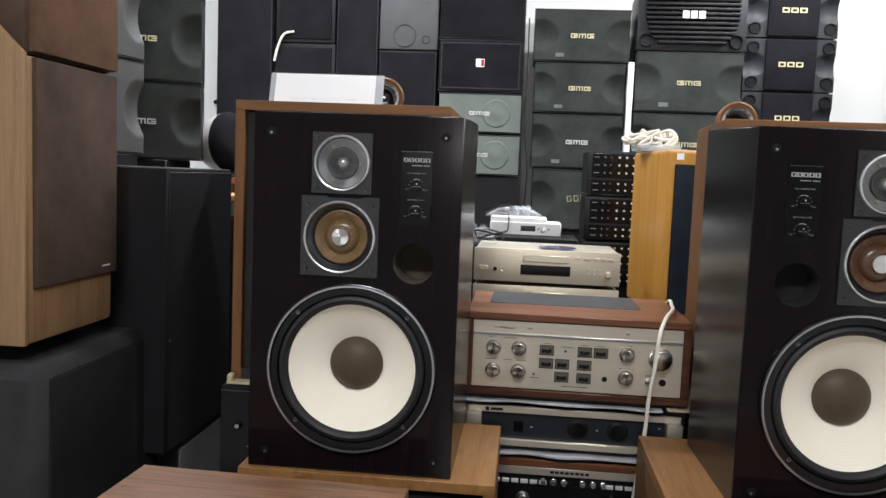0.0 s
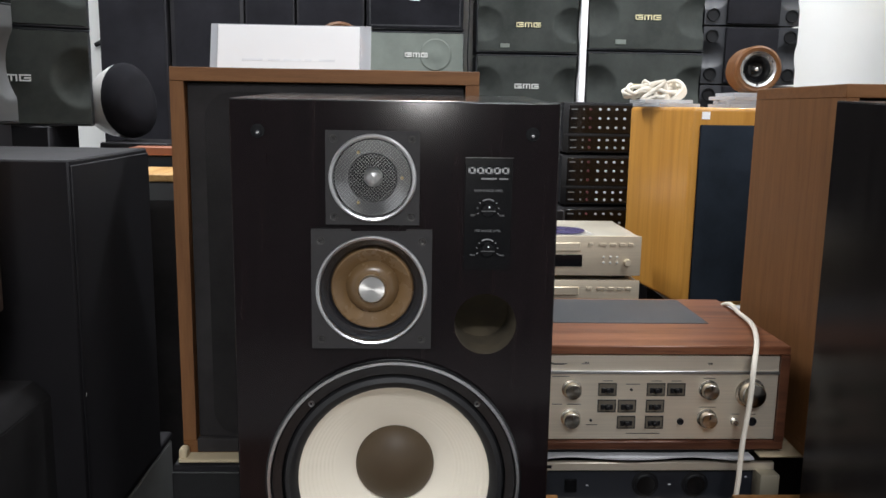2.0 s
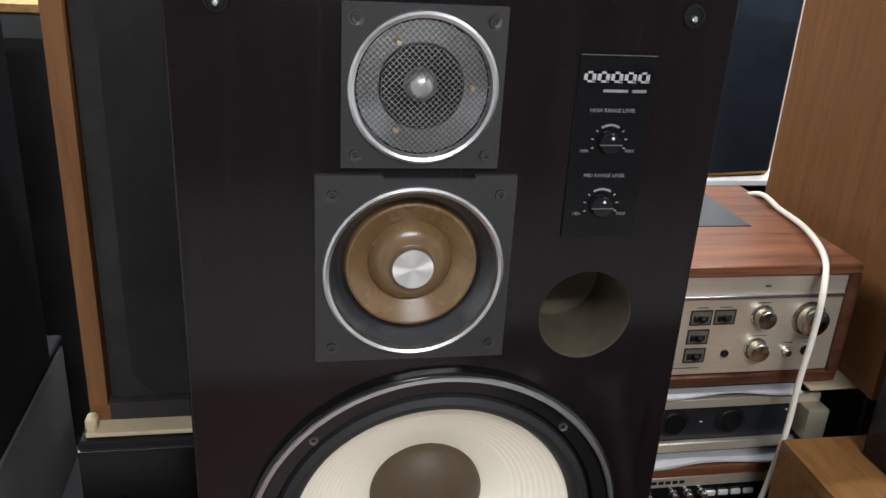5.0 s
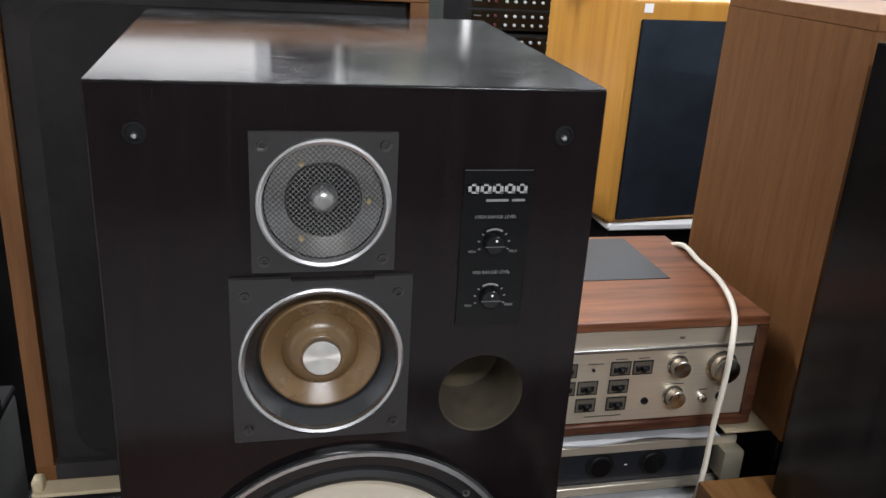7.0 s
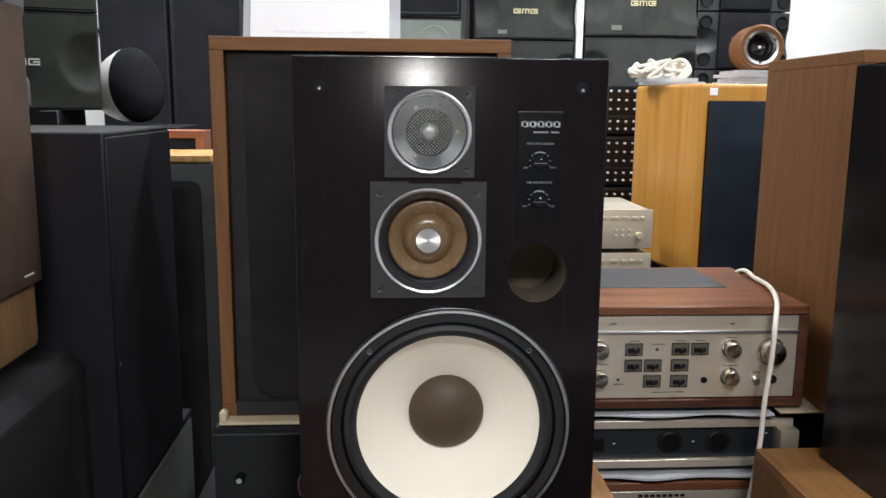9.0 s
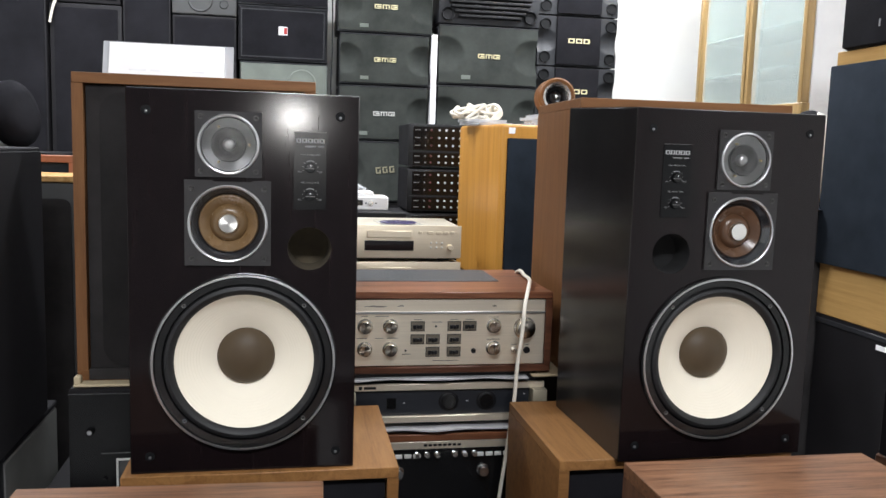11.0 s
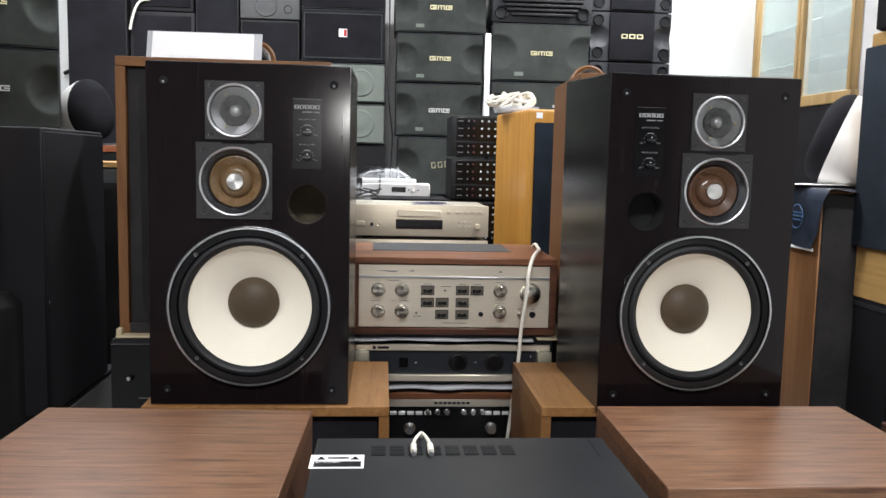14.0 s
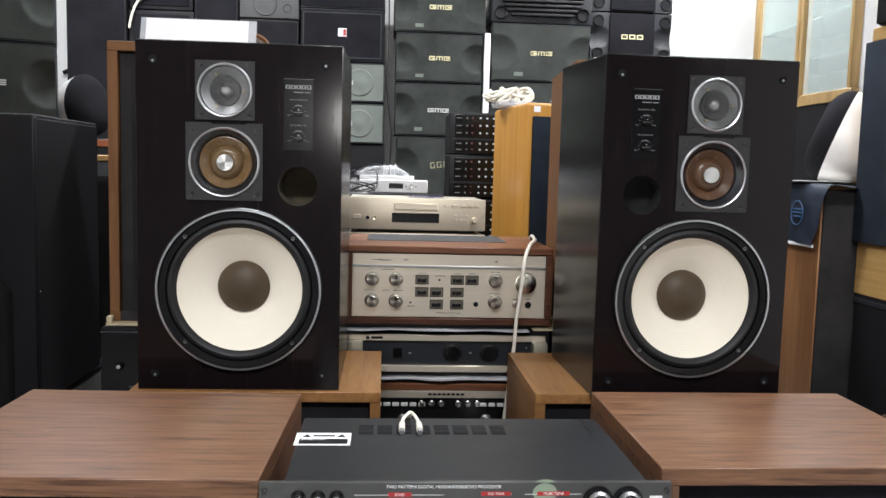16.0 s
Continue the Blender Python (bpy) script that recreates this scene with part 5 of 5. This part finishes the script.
for i, z0 in enumerate((1.055, 1.325, 1.594, 1.864, 2.134)):
    hs = thing("ported_speaker", pose(1.405, YB - 0.01, z0), "charcoal karaoke speaker with round corner ports", "speaker", G)
    w, h = 0.450, 0.264
    part("cabinet", box(-w / 2, w / 2, 0.034, 0.28, 0, h, 0.010, 2), CHAR, hs)
    part("moulded_front", relief_front(-w / 2, w / 2, 0.001, h - 0.001, lambda x, z: 0.010 + (0.022 * (1 - min(1.0, math.hypot((abs(x) - 0.20) / 0.085, (z - h / 2) / 0.062)) ** 2)) + 0.008 * max(0.0, (abs(x) - 0.19) / 0.035)), CHAR, hs, "moulded front with dished sides", smooth=35)
    part("centre_panel", box(-0.125, 0.125, -0.010, 0.016, 0.005, h - 0.005, 0.008, 2), GRILLE, hs)
    for x in (-0.185, 0.185):
        for z in (0.045, h - 0.045):
            part("port", lathe([(0.031, 0.014), (0.029, 0.0), (0.0255, 0.0005), (0.0245, 0.0058), (0, 0.0060)], x, z, 22), VENT, hs)
    for k in range(3):
        part("badge_block", merge(box(-0.06 + k * 0.043, -0.026 + k * 0.043, -0.0135, -0.009, h / 2 + 0.008, h / 2 + 0.013), box(-0.06 + k * 0.043, -0.026 + k * 0.043, -0.0135, -0.009, h / 2 - 0.011, h / 2 - 0.006), box(-0.06 + k * 0.043, -0.054 + k * 0.043, -0.0135, -0.009, h / 2 - 0.006, h / 2 + 0.008), box(-0.032 + k * 0.043, -0.026 + k * 0.043, -0.0135, -0.009, h / 2 - 0.006, h / 2 + 0.008)), GOLD, hs, "pale block of the badge")
ks = dished_speaker("black_speaker", pose(-0.172, YB, 1.815), 0.452, 0.272, 0.28, CHAR, GRILLE, "black karaoke speaker with a small red and white badge", None, False, G)
part("badge", box(-0.022, 0.022, -0.008, -0.004, 0.130, 0.172), PAPER, ks, "white badge")
part("badge_mark", merge(box(0.004, 0.020, -0.0095, -0.0075, 0.134, 0.168)), RED, ks)
part("frame_rim", merge(box(-0.21, 0.21, -0.006, -0.001, 0.25, 0.256), box(-0.21, 0.21, -0.006, -0.001, 0.016, 0.022), box(-0.21, -0.204, -0.006, -0.001, 0.022, 0.25), box(0.204, 0.21, -0.006, -0.001, 0.022, 0.25)), CHAR, ks)
k2 = dished_speaker("black_speaker", pose(-0.172, YB, 2.092), 0.452, 0.272, 0.28, CHAR, GRILLE, "black karaoke speaker above another one", None, False, G)
for z0, z1 in ((1.600, 1.808), (1.378, 1.592)):
    dished_speaker("grey_speaker", pose(-0.165, YB, z0), 0.445, z1 - z0, 0.25, GREYV, GREYMESH, "light grey mesh karaoke speaker", SILVERB, False, G, False, True)
solid("black_box", box(-0.40, 0.065, YB + 0.01, YB + 0.28, 0.0, 1.372, 0.004), MATT, "dark speaker case under the grey ones", "speaker")
for x0, x1, top in ((0.115, 0.635, 1.10), (0.64, 1.17, 1.108), (1.182, 1.628, 1.051)):
    solid("black_box", box(x0, x1, YB + 0.01, YB + 0.28, 0.0, top, 0.004), MATT, "dark speaker case at the bottom of a stack", "speaker")

# dark towers at the back
for x0, x1, z1, fr_, lab in ((-1.604, -1.300, 2.52, GRILLE, "tall black cloth tower against the wall"), (-0.945, -0.722, 2.50, GRILLE, "narrow tall black cloth tower")):
    cuboid_speaker("tower_speaker", pose((x0 + x1) / 2, YB - 0.02, 0), x1 - x0, z1, 0.32, MATT, fr_, lab, 0.008)
cuboid_speaker("tower_speaker", pose(-1.122, YB, 0), 0.335, 2.045, 0.32, MATT, GRILLE, "black cloth speaker with a moulded rim", 0.02)
cuboid_speaker("box_speaker", pose(-1.122, YB, 2.05), 0.325, 0.32, 0.3, MATT, GRILLE, "small black speaker on the stack", 0.02)
solid("white_strap", tube(spline([(-1.282, YB - 0.022, 1.945), (-1.270, YB - 0.024, 2.00), (-1.250, YB - 0.022, 2.06), (-1.225, YB - 0.014, 2.095), (-1.18, YB - 0.008, 2.105)]), 0.0065, 8), CORD, "short white strap hanging over the speaker", "strap")
cuboid_speaker("tower_speaker", pose(-0.56, YB, 0), 0.31, 2.02, 0.3, MATT, GRILLE, "dark cloth tower under a small speaker", 0.01)
sm = cuboid_speaker("small_speaker", pose(-0.56, YB, 2.024), 0.315, 0.30, 0.25, GREYV, GREYV, "grey two-way speaker with a round driver", 0.004)
part("driver", lathe([(0.062, -0.004), (0.058, -0.008), (0.05, -0.001), (0.02, 0.004), (0, -0.004)], -0.02, 0.075, 32), GREYV, sm)
part("port", lathe([(0.022, -0.003), (0.019, -0.005), (0.017, 0.01), (0, 0.0105)], 0.095, 0.055, 22), BLACK, sm)
solid("wall_lead", tube(spline([(-1.80, 4.93, 1.75), (-1.70, 4.9, 1.81), (-1.62, 4.7, 1.93), (-1.60, 4.6, 2.0)]), 0.012, 6), BLACK, "black cable by the wall", "cable")
solid("black_lead", tube(spline([(0.075, YB - 0.01, 2.2), (0.078, YB - 0.015, 1.9), (0.072, YB - 0.02, 1.7), (0.085, YB - 0.02, 1.55), (0.10, YB - 0.02, 1.42), (0.092, YB - 0.015, 1.2)]), 0.004, 6), BLACK, "black cable hanging between the stacks", "cable")

# karaoke speakers in the left corner
solid("black_box", box(-1.64, -1.33, 3.22, 3.46, 0.0, 1.386, 0.004), MATT, "dark speaker case under karaoke speakers", "speaker")
solid("black_box", box(-1.60, -1.33, 2.60, 2.98, 0.0, 1.399, 0.004), MATT, "dark speaker case under karaoke speakers", "speaker")
for z0, z1 in ((1.3865, 1.690), (1.694, 2.03), (2.034, 2.34)):
    dished_speaker("karaoke_speaker", pose(-1.429, 3.211, z0, 0, 0, 20), 0.46, z1 - z0, 0.25, CHAR, GRILLE_K, "dark olive karaoke speaker in a corner stack", SILVERB if z0 < 1.5 else GOLD, True, "corner karaoke speakers")
for z0, z1 in ((1.3995, 1.735), (1.739, 2.06), (2.064, 2.38)):
    dished_speaker("karaoke_speaker", pose(-1.375, 2.785, z0, 0, 0, 74), 0.44, z1 - z0, 0.24, CHAR, GREYV, "grey-black karaoke speaker with a gold badge", GOLD, True, "corner karaoke speakers")


# ---- egg-shaped speakers ----
def egg(m, label, h=0.40, w=0.27, d=0.34, cut=0.46):
    ob = thing("egg_speaker", m, label, "speaker", "egg-shaped speakers")
    for nm_, mat_, lo, hi, lab in (("shell", SHELL, 0.0, 1.0, "white rounded shell"), ("front", GRILLE, -cut, 0.0, "black cloth bulging front")):
        b = bmesh.new()
        n, k = 24, 12
        rings = []
        for i in range(k + 1):
            t = lo + (hi - lo) * i / k
            r = math.sqrt(max(0.0, 1 - (abs(t) / (1.0 if t >= 0 else cut + 0.04)) ** 2.3))
            ring = []
            for j in range(n):
                a = 2 * math.pi * j / n
                zz_ = math.sin(a)
                ring.append(b.verts.new((w / 2 * r * math.cos(a) * (1 - 0.12 * zz_), t * d * 0.75, h / 2 + h / 2 * (0.15 + 0.85 * r) * zz_ - 0.03 * t * (zz_ < 0) * zz_)))
            rings.append(ring)
        for p, q in zip(rings, rings[1:]):
            for j in range(n):
                b.faces.new((p[j], p[(j + 1) % n], q[(j + 1) % n], q[j]))
        b.faces.new(rings[0])
        b.faces.new(rings[-1])
        part(nm_, b, mat_, ob, lab, 60)
    return ob


egg(pose(-1.135, 3.42, 1.345, -12, 0, 52), "black and white egg-shaped speaker standing behind the tower", 0.255, 0.19, 0.25)
solid("black_stand", box(-1.195, -0.98, 3.28, 3.6, 0.0, 1.335, 0.004), MATT, "black stand of the egg-shaped speaker", "stand")

# ---- right side ----
pt = thing("walnut_tower", pose(1.690, 2.652, 0.0), "tower speaker with a brown side and charcoal front", "speaker")
part("cabinet", box(-0.125, 0.12, 0.004, 0.34, 0, 1.225, 0.004), BROWN_L, pt, "light brown veneer sides")
part("grille", box(-0.122, 0.118, -0.008, 0.006, 0.02, 1.215, 0.005, 2), GRILLE_G, pt, "charcoal cloth front")
b = bmesh.new()
n = 20
rows_ = []
for i in range(n + 1):
    u = i / n
    wv = 0.004 * math.sin(9 * u)
    lead = (1 - u) ** 3
    row = []
    for x, z, fwd in ((0.10, 1.231, 0.015), (0.02, 1.233, 0.028), (-0.05, 1.235 + wv, 0.036), (-0.112, 1.234, 0.04), (-0.130, 1.228, 0.04), (-0.136 - wv, 1.19, 0.038), (-0.139 + wv, 1.14, 0.03), (-0.140 - wv, 1.09, 0.024), (-0.142 + wv, 1.05, 0.004), (-0.143 - 0.005 * math.sin(6 * u), 1.022, -0.012)):
        row.append(b.verts.new((x - 0.012 * lead * (z < 1.2), -0.006 + 0.345 * u - fwd * lead, z - 0.012 * lead * (z > 1.2) * (x > -0.1))))
    rows_.append(row)
for p, q in zip(rows_, rows_[1:]):
    for i in range(9):
        b.faces.new((p[i], p[i + 1], q[i + 1], q[i]))
po = solid("poster_sheet", b, NAVY, "dark glossy poster draped over the tower speaker", "poster", m=pose(1.690, 2.652, 0), smooth=60)
em = part("emblem", lathe([(0.040, -0.001), (0.043, -0.0025), (0.045, -0.001), (0.040, -0.001)], 0, 0, 36), BLUE, po, "round blue emblem")
em.matrix_basis = pose(-0.1465, 0.130, 1.128, 0, 0, -90)
for z, w in ((0.012, 0.030), (0.0, 0.036), (-0.014, 0.028)):
    eb = part("emblem_bar", box(-w, w, -0.002, 0, z - 0.003, z + 0.003), BLUE, po)
    eb.matrix_basis = pose(-0.1455, 0.130, 1.130, 0, 0, -90)
part("white_edge", box(-0.1495, -0.1455, 0.006, 0.335, 1.014, 1.024), PAPER, po, "white lower margin")
solid("paper_sheet", box(-0.15, 0.06, 0.02, 0.20, 0.0, 0.002), PAPER, "white paper sheet on the poster", "paper", m=pose(1.68, 2.76, 1.2415, 0, 0, 8))
eg2 = egg(pose(1.690, 2.93, 1.246, -20, 0, -122), "large black and white egg-shaped speaker on the poster", 0.345, 0.30, 0.40, 0.25)
OX = 1.688
for i, y in enumerate((2.44, 2.035, 1.63)):
    rs = thing("large_speaker", pose(OX, y, 0.862, 0, 0, -90), "pale oak speaker with a navy cloth front, on a black speaker", "speaker", "row of oak speakers")
    part("cabinet", box(-0.198, 0.198, 0.0, 0.36, 0, 0.893, 0.004), PALER, rs, "pale oak cabinet")
    part("grille", box(-0.196, 0.176, -0.022, 0.002, 0.178, 0.845, 0.006, 2), GRILLE_N, rs, "navy cloth front")
    part("badge", box(0.11, 0.132, -0.003, 0.001, 0.858, 0.880), BLACK, rs)
    if i == 1:
        part("torn_tape", box(-0.14, -0.05, -0.002, 0.0, 0.06, 0.075), CREAM, rs)
    tp = thing("black_speaker", pose(1.682, y - 0.03, 1.7555, 0, 0, -90), "black cloth speaker on top of the oak row", "speaker")
    part("cabinet", box(-0.19, 0.17, 0.0, 0.33, 0, 0.5, 0.01, 2), MATT, tp)
    part("front_cloth", box(-0.185, 0.165, -0.012, 0.004, 0.004, 0.49, 0.008, 2), GRILLE, tp)
    part("logo_bar", box(-0.011, -0.005, -0.0135, -0.011, 0.055, 0.078), PRINT_DIM, tp)
    bl = thing("black_speaker", pose(1.690, y, 0.0, 0, 0, -90), "black vinyl speaker under the oak row", "speaker")
    part("cabinet", box(-0.195, 0.195, 0.0, 0.38, 0, 0.850, 0.006), MATT, bl)
    if i < 2:
        part("torn_tape", box(*((0.12, 0.195) if i == 0 else (-0.195, -0.02)), -0.006, -0.0035, 0.806, 0.822), PAPER, bl, "torn white paper tape")
    part("top_edge", box(-0.195, 0.195, -0.004, 0.01, 0.832, 0.8505, 0.003), CHAR, bl)
    solid("spacer_board", box(1.69, 2.03, y - 0.19, y + 0.19, 0.8507, 0.8617), MATT, "thin black slat between the speakers", "board")
rs = thing("low_cabinet", pose(1.245, 1.72, 0.0, 0, 0, -78), "low dark walnut cabinet carrying a black amplifier", "cabinet")
part("cabinet", box(-0.02, 0.55, 0.0, 0.4, 0, 0.705, 0.004), WALNUT_S, rs)
ra = thing("black_amplifier", pose(1.232, 1.712, 0.7055, 0, 0, -78), "black amplifier with white leads on top", "amplifier")
part("case", box(0.0, 0.44, 0.004, 0.34, 0.008, 0.160, 0.003), STEEL, ra)
part("front_panel", box(-0.004, 0.444, 0.0, 0.006, 0.006, 0.162, 0.002), BLACK, ra)
part("foot", box(0.0, 0.03, 0.012, 0.04, 0, 0.008), WHITE, ra)
solid("white_lead", tube(spline([(1.335, 1.71, 0.872), (1.36, 1.70, 0.885), (1.385, 1.70, 0.905), (1.41, 1.69, 0.895), (1.40, 1.66, 0.876), (1.36, 1.65, 0.872), (1.33, 1.62, 0.872)]), 0.004, 8), CORD, "curled white lead on the black amplifier", "cable")
solid("white_bracket", merge(tube([(1.305, 1.727, 0.871), (1.362, 1.733, 0.916)], 0.0075, 6), box(1.355, 1.43, 1.722, 1.742, 0.908, 0.920, 0.003)), WHITE, "bent white bracket on the black amplifier", "bracket")

# glass cabinet against the right wall
gcb = thing("glass_cabinet", pose(2.02, 3.29, 0.0, 0, 0, -90), "oak-framed glass display cabinet with glass shelves", "cabinet")
for z0, z1 in ((1.585, 1.635), (2.62, 2.70)):
    part("rail", box(-0.96, 0.0, -0.02, 0.02, z0, z1, 0.003), GOLDWOOD, gcb)
for x in (-0.94, -0.485, -0.44, -0.02):
    part("stile", box(x - 0.014, x + 0.014, -0.026 if -0.46 < x < -0.1 else -0.02, 0.018, 1.635, 2.62, 0.002), GOLDWOOD, gcb)
for x0, x1, yy in ((-0.92, -0.50, 0.004), (-0.42, -0.035, -0.008)):
    pn = part("pane", box(x0, x1, yy, yy + 0.004, 1.635, 2.62), GLASS, gcb, "sliding glass pane")
    pn.visible_shadow = False
part("base", box(-0.96, 0.0, -0.015, 0.36, 0, 1.585, 0.004), MATT, gcb, "dark base")
# grey-green of back and far end stands in for the panes' dark greenish reflections
part("back_panel", box(-0.96, 0.0, 0.34, 0.36, 1.585, 2.70), GREENREFLECT, gcb)
part("end_panel", box(-0.96, -0.94, 0.02, 0.34, 1.585, 2.70), GREENREFLECT, gcb)
part("end_panel", box(-0.02, 0.0, 0.02, 0.34, 1.585, 2.70), WHITE, gcb, "white end panel")
part("top_panel", box(-0.96, 0.0, -0.02, 0.36, 2.70, 2.74), GOLDWOOD, gcb)
SHELF = plain("green_glass", (0.16, 0.22, 0.20), 0.08)
for z in (1.80, 1.985, 2.25):
    part("shelf", box(-0.935, -0.025, 0.02, 0.335, z, z + 0.008), SHELF, gcb, "glass shelf")
part("post", box(-0.30, -0.27, 0.15, 0.17, 1.585, 2.62), ALU, gcb)
